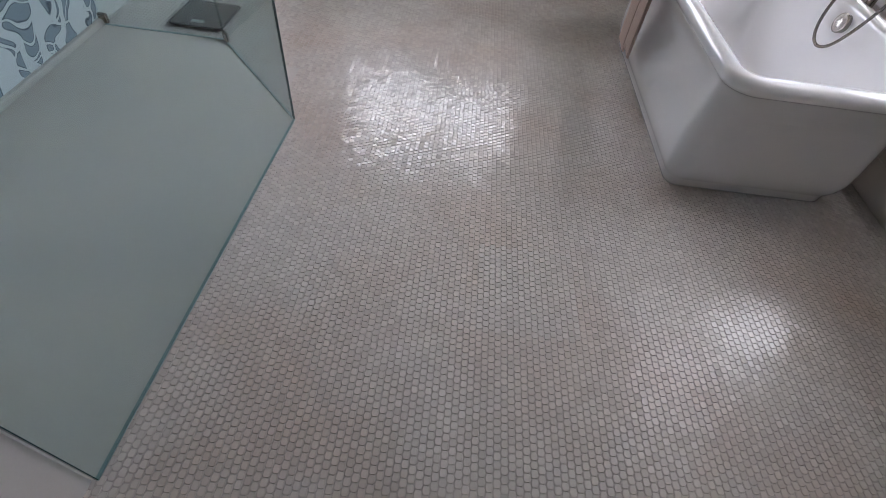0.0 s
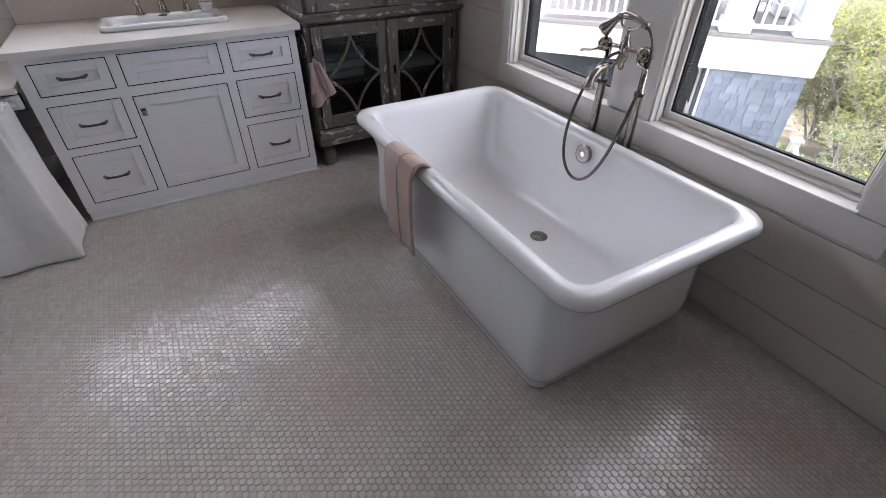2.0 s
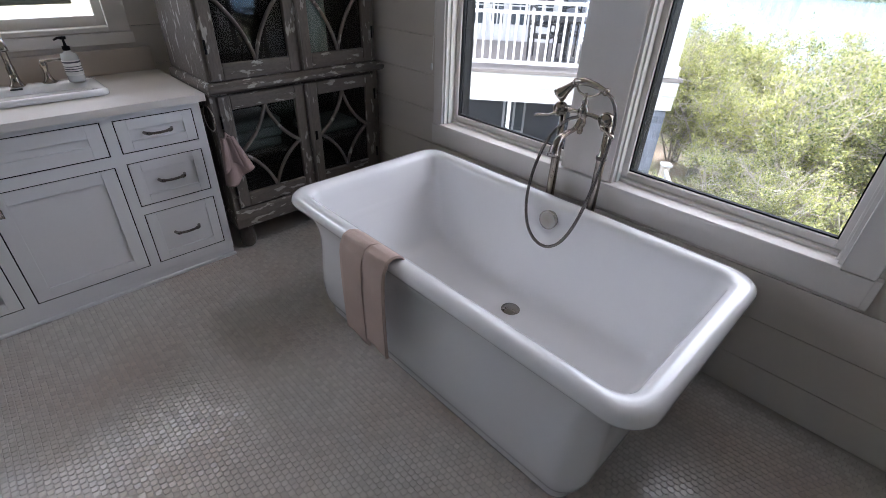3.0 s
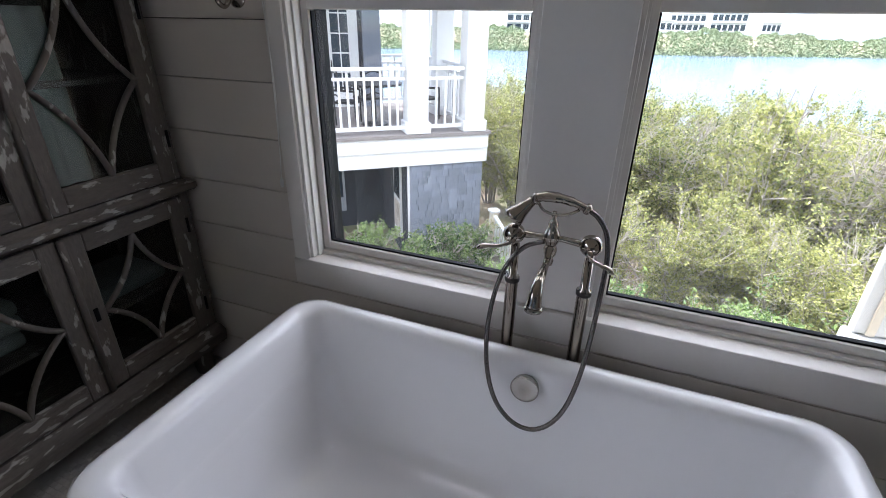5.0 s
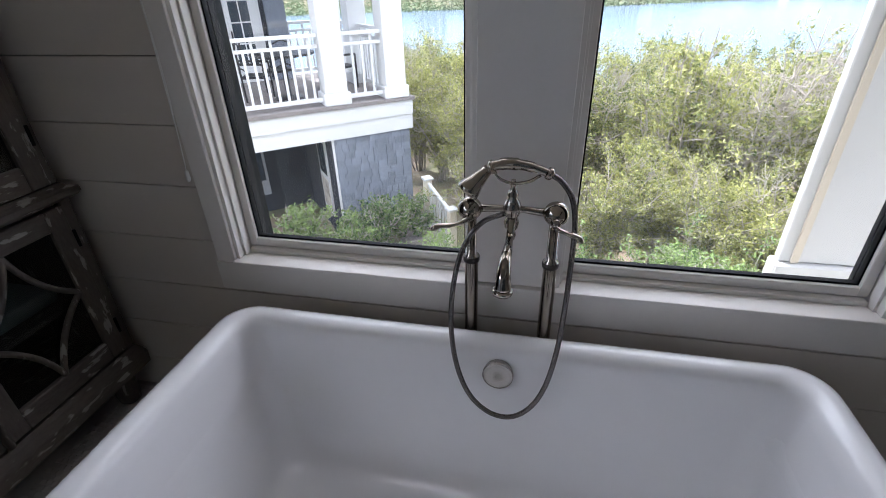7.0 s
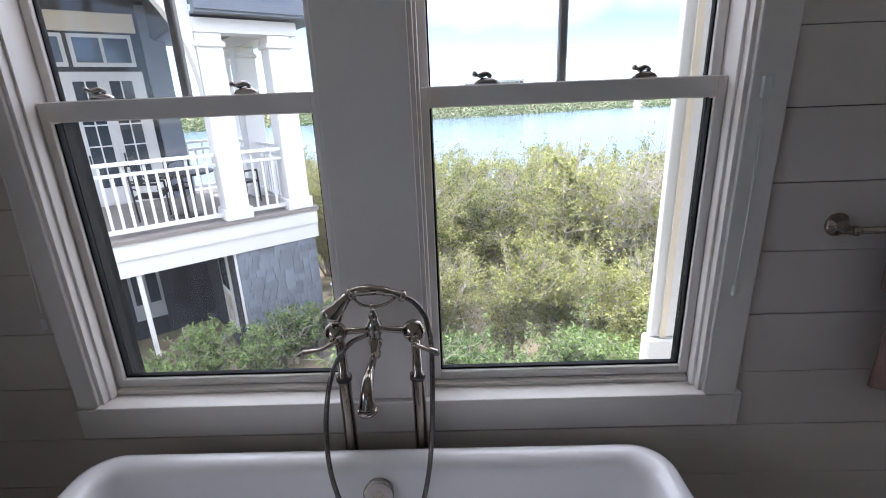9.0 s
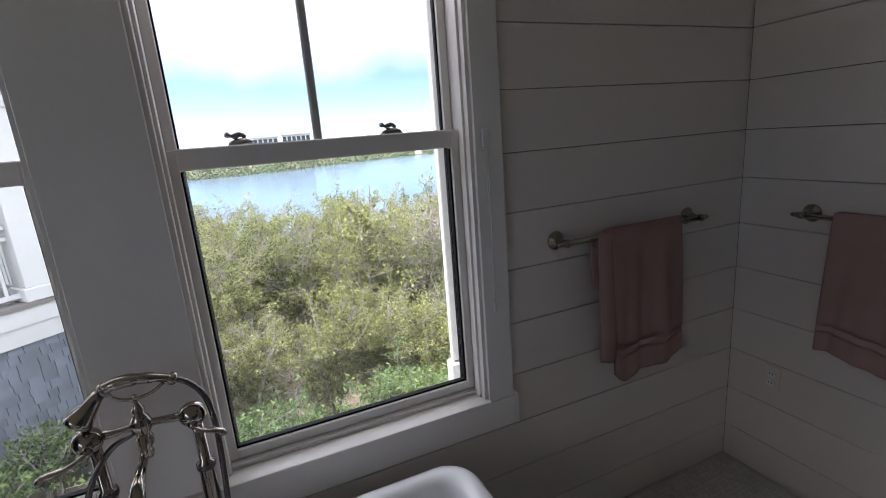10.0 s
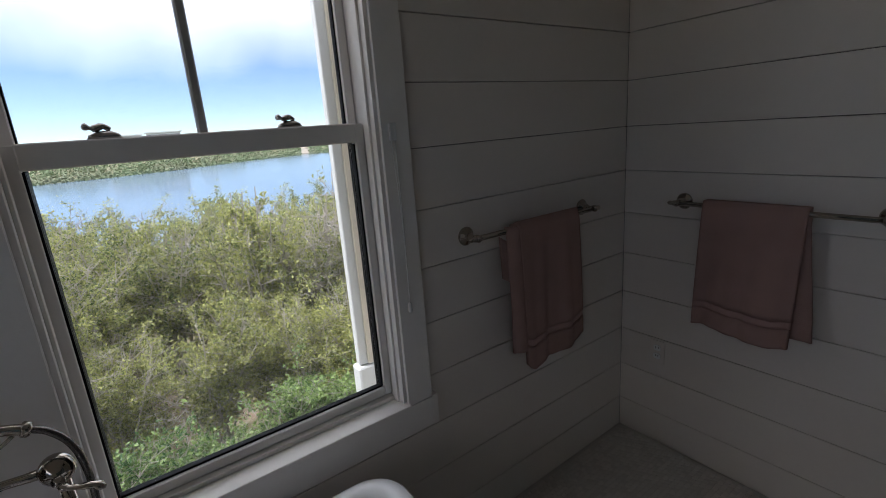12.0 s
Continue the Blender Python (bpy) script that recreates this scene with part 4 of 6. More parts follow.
# ---- weathered cabinet in the corner ----


def arc_points(a, b, bulge, n=10):
    """An arc from a to b in the plane of x and z, bowed sideways by bulge."""
    a, b = Vector(a), Vector(b)
    d = b - a
    side = Vector((-d.z, 0, d.x)).normalized()
    return [a + d * t + side * bulge * 4 * t * (1 - t) for t in [i / n for i in range(n + 1)]]


def corner_cabinet():
    c = empty("display_cabinet", "weathered grey-brown wooden display cabinet with glazed fretwork doors", "cabinet", (1.208, 3.50, 0))
    hx, dep, hu = 0.493, 0.50, 0.480

    def carcass(name, h, z0, z1, shelves):
        bm = bmesh.new()
        add_box(bm, -h, -h + 0.03, 0.02, dep, z0, z1, 0.003)
        add_box(bm, h - 0.03, h, 0.02, dep, z0, z1, 0.003)
        add_box(bm, -h + 0.03, h - 0.03, dep - 0.015, dep, z0, z1)
        add_box(bm, -h + 0.03, h - 0.03, 0.02, dep - 0.015, z0, z0 + 0.025)
        add_box(bm, -h + 0.03, h - 0.03, 0.02, dep - 0.015, z1 - 0.025, z1)
        ob = part(name, bm, WOOD, c)
        # near-black sheet over the back, far darker than the carcass wood
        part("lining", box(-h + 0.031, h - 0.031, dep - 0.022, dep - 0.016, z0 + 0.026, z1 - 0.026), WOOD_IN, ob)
        for s in shelves:
            part("shelf", box(-h + 0.031, h - 0.031, 0.05, dep - 0.023, s, s + 0.018, 0.002), WOOD, ob)
        for s in (-1, 1):
            part("post", box(min(s * h, s * (h - 0.040)), max(s * h, s * (h - 0.040)), 0.0, 0.022, z0, z1, 0.004), WOOD, ob)
        return ob

    def door(x0, x1, z0, z1, lift):
        st = 0.060
        y0, y1 = -0.012, 0.014
        d = part("door", box(x0, x0 + st, y0, y1, z0, z1, 0.004), WOOD, c)
        part("door_stile", box(x1 - st, x1, y0, y1, z0, z1, 0.004), WOOD, d)
        part("door_rail", box(x0 + st, x1 - st, y0, y1, z1 - st - 0.008, z1, 0.004), WOOD_H, d)
        part("door_rail", box(x0 + st, x1 - st, y0, y1, z0, z0 + st + 0.015, 0.004), WOOD_H, d)
        gx0, gx1, gz0, gz1 = x0 + st, x1 - st, z0 + st + 0.015, z1 - st - 0.008
        part("pane", box(gx0 - 0.004, gx1 + 0.004, 0.004, 0.007, gz0 - 0.004, gz1 + 0.004), CAB_GLASS, d).visible_shadow = False
        mx, mz = (gx0 + gx1) / 2, (gz0 + gz1) / 2 + lift
        for sx in (gx0, gx1):
            s = 1 if sx == gx0 else -1
            for zz, b in ((gz1, -0.026), (gz0, 0.026)):
                pts = arc_points((mx, -0.004, zz), (sx, -0.004, mz), b * -s, 10)
                part("fret", tube(pts, 0.0105, 8, 0.9), WOOD, d, smooth=True)
        return d

    carcass("lower_body", hx, 0.170, 0.868, (0.50,))
    carcass("upper_body", hu, 0.923, 1.66, (1.28,))
    part("waist_moulding", loft([ring_rect(-hx + 0.004, hx, -0.008, dep, 0.004, 0.869, 2), ring_rect(-hx - 0.002, hx + 0.018, -0.028, dep, 0.006, 0.876, 2), ring_rect(-hx - 0.004, hx + 0.026, -0.036, dep, 0.008, 0.886, 2),
                                 ring_rect(-hx - 0.004, hx + 0.026, -0.034, dep, 0.008, 0.902, 2), ring_rect(-hx, hx, -0.014, dep, 0.006, 0.913, 2), ring_rect(-hx + 0.01, hx - 0.01, -0.006, dep, 0.004, 0.922, 2)]), WOOD_H, c)
    part("base_moulding", loft([ring_rect(-hx - 0.012, hx + 0.014, -0.030, dep, 0.006, 0.165, 2), ring_rect(-hx - 0.014, hx + 0.016, -0.032, dep, 0.006, 0.215, 2), ring_rect(-hx, hx + 0.004, -0.020, dep, 0.004, 0.245, 2), ring_rect(-hx + 0.005, hx - 0.005, -0.006, dep, 0.004, 0.258, 2)]), WOOD_H, c)
    part("cornice", loft([ring_rect(-hu, hu, -0.006, dep, 0.004, 1.655, 2), ring_rect(-hu - 0.03, hu + 0.03, -0.04, dep, 0.006, 1.71, 2), ring_rect(-hu - 0.04, hu + 0.04, -0.05, dep, 0.006, 1.75, 2)]), WOOD_H, c)
    door(-0.462, -0.004, 0.270, 0.858, 0.0)
    door(0.012, 0.450, 0.270, 0.858, 0.0)
    door(-0.478 + 0.012, -0.006, 0.927, 1.640, 0.0)
    door(0.004, 0.450, 0.927, 1.640, 0.0)
    part("centre_bead", tube([(0.004, -0.018, 0.272), (0.004, -0.018, 0.856)], 0.011, 10), WOOD, c, smooth=True)
    part("centre_bead", tube([(-0.001, -0.018, 0.930), (-0.001, -0.018, 1.638)], 0.011, 10), WOOD, c, smooth=True)
    for z in (0.38, 0.74, 1.08, 1.50):
        for x in (-0.463, 0.452):
            part("hinge", tube([(x, -0.013, z - 0.03), (x, -0.013, z + 0.03)], 0.005, 8), BLACK, c, smooth=True)
    part("key_plate", box(0.030, 0.046, -0.0155, -0.012, 0.545, 0.595, 0.002), BLACK, c)
    for sx in (-hx + 0.06, hx - 0.06):
        for sy in (0.06, dep - 0.06):
            part("bun_foot", lathe([(0.024, 0), (0.038, 0.014), (0.044, 0.05), (0.040, 0.10), (0.030, 0.164)], pose(sx, sy, 0), 16), WOOD, c, smooth=True)
    return c


corner_cabinet()


def folded_towels(name, label, x0, x1, y0, z0, count, mat, seed):
    st = empty(name, label, "towels", ((x0 + x1) / 2, y0, z0))
    rnd = random.Random(seed)
    w = (x1 - x0) / 2
    for i in range(count):
        a = rnd.uniform(-0.008, 0.008)
        bm = box(-w + a, w + a, 0.0, 0.26, i * 0.055 + 0.0005, i * 0.055 + 0.0535, 0.02, 3)
        part("folded_towel", bm, mat, st, smooth=True)
    return st


PALE = material("pale_towel", (0.52, 0.56, 0.55), 0.95, vary=0.07, bump=0.7, bump_scale=300)
GREEN = material("green_towel", (0.30, 0.40, 0.34), 0.95, vary=0.07, bump=0.7, bump_scale=300)
folded_towels("towel_stack", "stack of folded pale towels in the cabinet", 0.82, 1.10, 3.60, 0.5185, 3, PALE, 1)
folded_towels("towel_stack", "low stack of folded pale towels in the cabinet", 1.28, 1.60, 3.60, 0.5185, 1, PALE, 2)
hang = empty("hanging_cloth", "green striped cloth behind the cabinet's upper door", "cloth")
part("cloth", panel_grid(lambda u, v: Vector((1.30 + 0.14 * u, 3.60 + 0.008 * math.sin(u * 14), 1.50 - 0.52 * v)), 16, 6, 0.004), GREEN, hang, smooth=True)

# ---- towel bars ----


def towel_bar(name, label, a, b, out):
    """Bar between two posts on a wall; out points into the room."""
    t = empty(name, label, "towel bar")
    a, b, out = Vector(a), Vector(b), Vector(out)
    d = (b - a).normalized()
    for p, s in ((a, -1), (b, 1)):
        post = part("post", lathe([(0.031, 0), (0.033, 0.005), (0.028, 0.010), (0.016, 0.015), (0.010, 0.022), (0.0155, 0.029), (0.010, 0.036), (0.009, 0.050), (0.013, 0.058), (0.013, 0.072), (0.008, 0.078), (0.0, 0.080)], aim(p, p + out), 18), CHROME, t, smooth=True)
        part("finial", lathe([(0.010, 0), (0.011, 0.006), (0.007, 0.012), (0.009, 0.020), (0.004, 0.030), (0.0, 0.031)], aim(p + out * 0.065 + d * s * 0.008, p + out * 0.065 + d * s), 14), CHROME, post, smooth=True)
    part("bar", tube([a + out * 0.065, b + out * 0.065], 0.0095, 14), CHROME, t, smooth=True)
    return t


BZ = 1.172
towel_bar("towel_bar", "polished nickel towel bar beside the window", (XE, 0.835, BZ), (XE, 0.215, BZ), (-1, 0, 0))
towel_bar("towel_bar", "polished nickel towel bar on the end wall", (1.470, YS, BZ), (0.845, YS, BZ), (0, 1, 0))


def robe_hook():
    """A round rosette with a double hook: a long upper arm and a lower cup."""
    h = empty("robe_hook", "dark polished nickel double robe hook on the shiplap", "hook", (XE, 3.140, 1.542))
    part("rosette", lathe([(0.034, 0.0), (0.036, 0.004), (0.031, 0.009), (0.020, 0.013), (0.014, 0.018), (0.010, 0.024), (0.0, 0.026)], aim((0, 0, 0), (-1, 0, 0)), 24), CHROME, h, smooth=True)
    part("lower_hook", tube(smooth_path([(-0.020, 0, 0), (-0.034, 0, -0.006), (-0.044, 0.001, -0.024), (-0.058, 0.002, -0.032), (-0.074, 0.003, -0.024), (-0.084, 0.004, -0.004), (-0.090, 0.004, 0.012)], 5),
                            [0.0075] * 24 + [0.007, 0.0065, 0.0065, 0.007, 0.008, 0.008, 0.005], 12), CHROME, h, smooth=True)
    part("upper_hook", tube(smooth_path([(-0.030, 0, -0.004), (-0.040, 0.0, 0.008), (-0.046, 0.0, 0.034), (-0.056, 0.0, 0.062), (-0.074, 0.0, 0.080), (-0.090, 0.0, 0.092)], 5),
                            [0.0072] * 20 + [0.0068, 0.0068, 0.007, 0.008, 0.008, 0.005], 12), CHROME, h, smooth=True)
    return h


robe_hook()


def hanging_towel(name, label, origin, along, out, width, front, back, seed, skew, fan=0, tail=0.0):
    """A bath towel folded over a bar: a front drop, a back drop, hem bands."""
    t = empty(name, label, "towel")
    o, al, ou = Vector(origin), Vector(along), Vector(out)
    rnd = random.Random(seed)
    ph = [rnd.uniform(0, 6.3) for _ in range(6)]

    def at(u, s, extra=0.0):
        # s < 0 behind the bar, s > 0 in front, metres along the cloth from the top
        r = 0.0125 + extra
        arc = math.pi * r / 2
        if abs(s) < arc:
            a = s / r
            off, z = r * math.sin(a), r * math.cos(a)
        else:
            off, z = math.copysign(r, s), -(abs(s) - arc)
        drop = max(0.0, abs(s) - arc)
        fold = (0.009 * math.sin(u * 7 + ph[0] + drop * 2) + 0.006 * math.sin(u * 15 + ph[1] + drop) + 0.003 * math.sin(u * 31 + ph[3] + 4 * drop)) * min(1, drop * 3)
        if s < 0:
            fold = -abs(fold) * 0.4
        lowered = ((0.010 if fan else 0.022) * math.sin(u * 5 + ph[2]) - tail * math.exp(-((u - 0.12) / 0.14) ** 2)) * (drop / front) ** 3 if s > 0 else 0
        return o + al * (width * u + skew * drop * (1 if s > 0 else -0.4)) + ou * (off + fold + (0.012 * min(1, drop * 2.5) if s > 0 else 0.0)) + Vector((0, 0, z + lowered))
    part("cloth", panel_grid(lambda u, v: at(u, -back + v * (front * 0.80 + back)), 34, 40, 0.012), TERRY, t, smooth=True)
    part("hem_band", panel_grid(lambda u, v: at(u, front * (0.80 + 0.05 * v)), 34, 3, 0.009), TERRY_BAND, t, "flat woven band", True)
    part("hem", panel_grid(lambda u, v: at(u, front * (0.85 + 0.15 * v)), 34, 6, 0.013), TERRY, t, smooth=True)
    if fan > 0:      # the back layer fans out past the front one
        part("side_fold", panel_grid(lambda u, v: at(1.0 - 0.30 * (1 - u) + 0.20 * u * v, front * (0.01 + 0.90 * v), -0.004) - ou * 0.012, 8, 24, 0.009), TERRY, t, smooth=True)
    else:            # a bunched edge, rolled forwards
        part("side_fold", panel_grid(lambda u, v: at(-0.13 + 0.2 * u - 0.06 * v * (1 - u), front * (0.0 + 0.90 * v), -0.003) + ou * (0.016 * math.sin(u * 3.1) - 0.008), 10, 24, 0.009), TERRY, t, smooth=True)
        part("side_fold", panel_grid(lambda u, v: at(-0.22 + 0.14 * u, 0.03 + 0.15 * v + 0.03 * u, -0.004) - ou * 0.014, 6, 10, 0.008), TERRY, t, smooth=True)
    return t


hanging_towel("bath_towel", "rose terry bath towel folded over the bar beside the window", (XE - 0.065, 0.668, BZ + 0.002), (0, -1, 0), (-1, 0, 0), 0.325, 0.525, 0.50, 3, 0.03, 0, 0.055)
hanging_towel("bath_towel", "rose terry bath towel folded over the bar on the end wall", (1.362, YS + 0.065, BZ + 0.002), (-1, 0, 0), (0, 1, 0), 0.330, 0.50, 0.42, 9, -0.03, 1)

# ---- outlet ----
ol = empty("wall_outlet", "white double wall outlet on the shiplap", "outlet", (1.555, YS, 0.470))
part("plate", box(-0.034, 0.034, 0.0, 0.004, -0.055, 0.055, 0.0018, 2), WALL, ol)
for dz in (-0.02, 0.02):
    soc = part("socket", loft([ring_rect(-0.017, 0.017, -0.014, 0.014, 0.010, 0, 4), ring_rect(-0.0165, 0.0165, -0.0135, 0.0135, 0.010, 0.002, 4)]), PLASTIC, ol)
    soc.matrix_local = pose(0, 0.0052, dz, -90)
    for dx in (-0.006, 0.006):
        part("slot", box(dx - 0.0012, dx + 0.0012, 0.0074, 0.0078, dz - 0.003, dz + 0.006), BLACK, ol)

# ---- shower ----
P0, P1, P2, P3 = (-0.912, 0.056), (-0.858, 1.566), (-1.396, 2.168), (XW, 2.168)
bm = bmesh.new()
vs = [bm.verts.new((x, y, 0.002)) for x, y in ((XW, 0.056), P0, P1, P2, P3)]
bm.faces.new(vs)
tagged(part("shower_floor", bm, PAN), "smooth beige stone shower floor", "shower floor", kind="structure")


def glass_panel(name, label, a, b, h, inset0=0.0, inset1=0.0, clamp=True):
    g = empty(name, label, "shower screen")
    a, b = Vector((*a, 0)), Vector((*b, 0))
    d = (b - a).normalized()
    a, b = a + d * inset0, b - d * inset1
    ln = (b - a).length
    m = Matrix.Translation(a) @ Matrix.Rotation(math.atan2(d.y, d.x), 4, "Z")
    bm = box(0.002, ln - 0.002, -0.004, 0.004, 0.006, h)
    bm.transform(m)
    part("pane", bm, SHOWER_GLASS, g).visible_shadow = False
    for x in (0.0, ln - 0.002):
        bm = box(x, x + 0.002, -0.004, 0.004, 0.006, h)
        bm.transform(m)
        part("edge", bm, GLASS_EDGE, g, "dark green glass edge")
    bm = box(0, ln, -0.005, 0.005, 0.0022, 0.0058)
    bm.transform(m)
    part("bottom_seal", bm, SEAL, g, "clear greenish seal strip")
    if clamp:
        bm = box(ln - 0.05, ln - 0.004, -0.010, 0.010, 0.012, 0.06, 0.003)
        bm.transform(m)
        part("clamp", bm, CHROME, g, "metal glass clamp")
    return g


glass_panel("shower_screen", "clear greenish shower glass panel along the bathroom floor", P0, P1, 2.1, clamp=False)
glass_panel("shower_door", "clear greenish angled shower glass door", P1, P2, 2.1, 0.004, 0.004)
glass_panel("shower_screen", "clear greenish shower glass panel at the shower's end", P2, P3, 2.1, 0.0, 0.002)


def floral_tile():
    """White wall tile printed with blue-grey scrolling leaves."""
    m = bpy.data.materials.new("floral_tile")
    m.use_nodes = True
    n, l = m.node_tree.nodes, m.node_tree.links
    b = n["Principled BSDF"]
    b.inputs["Roughness"].default_value = 0.25
    tc = n.new("ShaderNodeTexCoord")
    warp = n.new("ShaderNodeTexNoise")
    warp.inputs["Scale"].default_value, warp.inputs["Detail"].default_value = 5.5, 0.5
    l.new(tc.outputs["Object"], warp.inputs["Vector"])
    off = n.new("ShaderNodeVectorMath")
    off.operation = "MULTIPLY_ADD"
    off.inputs[1].default_value = (0.32, 0.32, 0.32)
    l.new(warp.outputs["Color"], off.inputs[0])
    l.new(tc.outputs["Object"], off.inputs[2])
    vor = n.new("ShaderNodeTexVoronoi")
    vor.feature = "DISTANCE_TO_EDGE"
    vor.inputs["Scale"].default_value = 11.0
    l.new(off.outputs["Vector"], vor.inputs["Vector"])
    wave = n.new("ShaderNodeTexWave")
    wave.wave_type = "RINGS"
    wave.inputs["Scale"].default_value, wave.inputs["Distortion"].default_value = 2.4, 7.0
    l.new(off.outputs["Vector"], wave.inputs["Vector"])
    a = n.new("ShaderNodeMapRange")
    a.inputs["From Min"].default_value, a.inputs["From Max"].default_value = 0.05, 0.115
    l.new(vor.outputs["Distance"], a.inputs["Value"])
    c = n.new("ShaderNodeMapRange")
    c.inputs["From Min"].default_value, c.inputs["From Max"].default_value = 0.38, 0.60
    l.new(wave.outputs["Fac"], c.inputs["Value"])
    mu = n.new("ShaderNodeMath")
    mu.operation = "MULTIPLY"
    l.new(a.outputs["Result"], mu.inputs[0])
    l.new(c.outputs["Result"], mu.inputs[1])
    ramp = n.new("ShaderNodeValToRGB")      # ground, dark outline, paler fill
    ramp.color_ramp.elements[0].position, ramp.color_ramp.elements[0].color = 0.10, (0.66, 0.69, 0.70, 1)
    ramp.color_ramp.elements[1].position, ramp.color_ramp.elements[1].color = 0.95, (0.26, 0.31, 0.35, 1)
    for at_, col in ((0.30, (0.10, 0.13, 0.16, 1)), (0.62, (0.11, 0.14, 0.17, 1))):
        e = ramp.color_ramp.elements.new(at_)
        e.color = col
    l.new(mu.outputs["Value"], ramp.inputs["Fac"])
    l.new(ramp.outputs["Color"], b.inputs["Base Color"])
    return m


tagged(part("tile_panel", box(XW + 0.0005, XW + 0.010, 0.056, 2.18, 0.036, 2.2), floral_tile()), "white shower wall tile with blue-grey floral scrolls", "wall tile", kind="structure")
tagged(part("baseboard", box(XW + 0.0005, XW + 0.030, 0.056, 2.18, 0.0025, 0.0345, 0.004), PAN), "beige stone skirting of the shower", "baseboard", kind="structure")


def bathroom_scale():
    s = empty("bathroom_scale", "dark slate-grey bathroom scale with small display on the floor", "scale", (-1.575, 2.375, 0), -1)
    part("plate", loft([ring_rect(-0.135, 0.135, -0.135, 0.135, 0.02, 0.016, 4), ring_rect(-0.145, 0.145, -0.145, 0.145, 0.022, 0.018, 4), ring_rect(-0.145, 0.145, -0.145, 0.145, 0.022, 0.026, 4), ring_rect(-0.142, 0.142, -0.142, 0.142, 0.02, 0.028, 4)]), SLATE, s)
    part("display", box(-0.035, 0.035, -0.115, -0.085, 0.0282, 0.0292, 0.0004), SCREEN, s, "small grey display")
    for x in (-0.11, 0.11):
        for y in (-0.11, 0.11):
            part("foot", lathe([(0.018, 0), (0.018, 0.016)], pose(x, y, 0), 12), BLACK, s)
    return s


bathroom_scale()

# ---- outside: ground, water, far shore ----
INDOORS = set(bpy.data.objects)

SAND = material("sandy_ground", (0.26, 0.20, 0.145), 0.95, vary=0.15, scale=0.6, bump=0.4, bump_scale=6, color2=(0.20, 0.20, 0.11), patch=(0.40, 0.60))
WATER = material("lake_water", (0.13, 0.185, 0.25), 0.14, vary=0.10, scale=0.03, bump=0.35, bump_scale=1.2, grain=(1, 0.3, 1), spec=0.13)
WHITE_OUT = material("white_house_paint", (0.64, 0.65, 0.65), 0.5, vary=0.03, scale=2, bump_scale=30)
CREAM_OUT = material("cream_trim", (0.66, 0.60, 0.49), 0.6, vary=0.06, scale=3)
SHINGLE = material("grey_shingle", (0.185, 0.21, 0.255), 0.85, vary=0.16, scale=3, bump=0.5, bump_scale=40, grain=(4, 4, 1), per_object=0.22)
ROOF = material("roof_shingle", (0.16, 0.185, 0.23), 0.85, vary=0.10, scale=2, bump=0.4, bump_scale=30, per_object=0.10)
DECK = material("deck_boards", (0.22, 0.20, 0.19), 0.8, vary=0.12, scale=2, grain=(1, 8, 1))
STONE = material("pale_stone", (0.55, 0.51, 0.45), 0.9, vary=0.15, scale=3, bump=0.8, bump_scale=9, color2=(0.34, 0.31, 0.27), patch=(0.45, 0.62))
# near-black: shade under the porch and in the carport is put into this colour
DARK_WALL = material("shaded_dark_wall", (0.030, 0.036, 0.046), 0.85, vary=0.1, scale=2)
DARK_GLASS = material("house_glass", (0.03, 0.045, 0.06), 0.06, vary=0.05, scale=1)
IRON = material("black_iron", (0.015, 0.015, 0.016), 0.5)
# paler than near foliage: the haze of distance is put into this colour
LAND_GREEN = material("hazy_shore_scrub", (0.15, 0.205, 0.105), 0.9, vary=0.12, scale=0.05, island=0.06, color2=(0.19, 0.21, 0.13), patch=(0.45, 0.7))
DUNE = material("dune_sand", (0.31, 0.275, 0.225), 0.95, vary=0.08, scale=0.05)
BARK = material("grey_bark", (0.40, 0.36, 0.32), 0.9, vary=0.2, scale=6, bump=0.5, bump_scale=60)


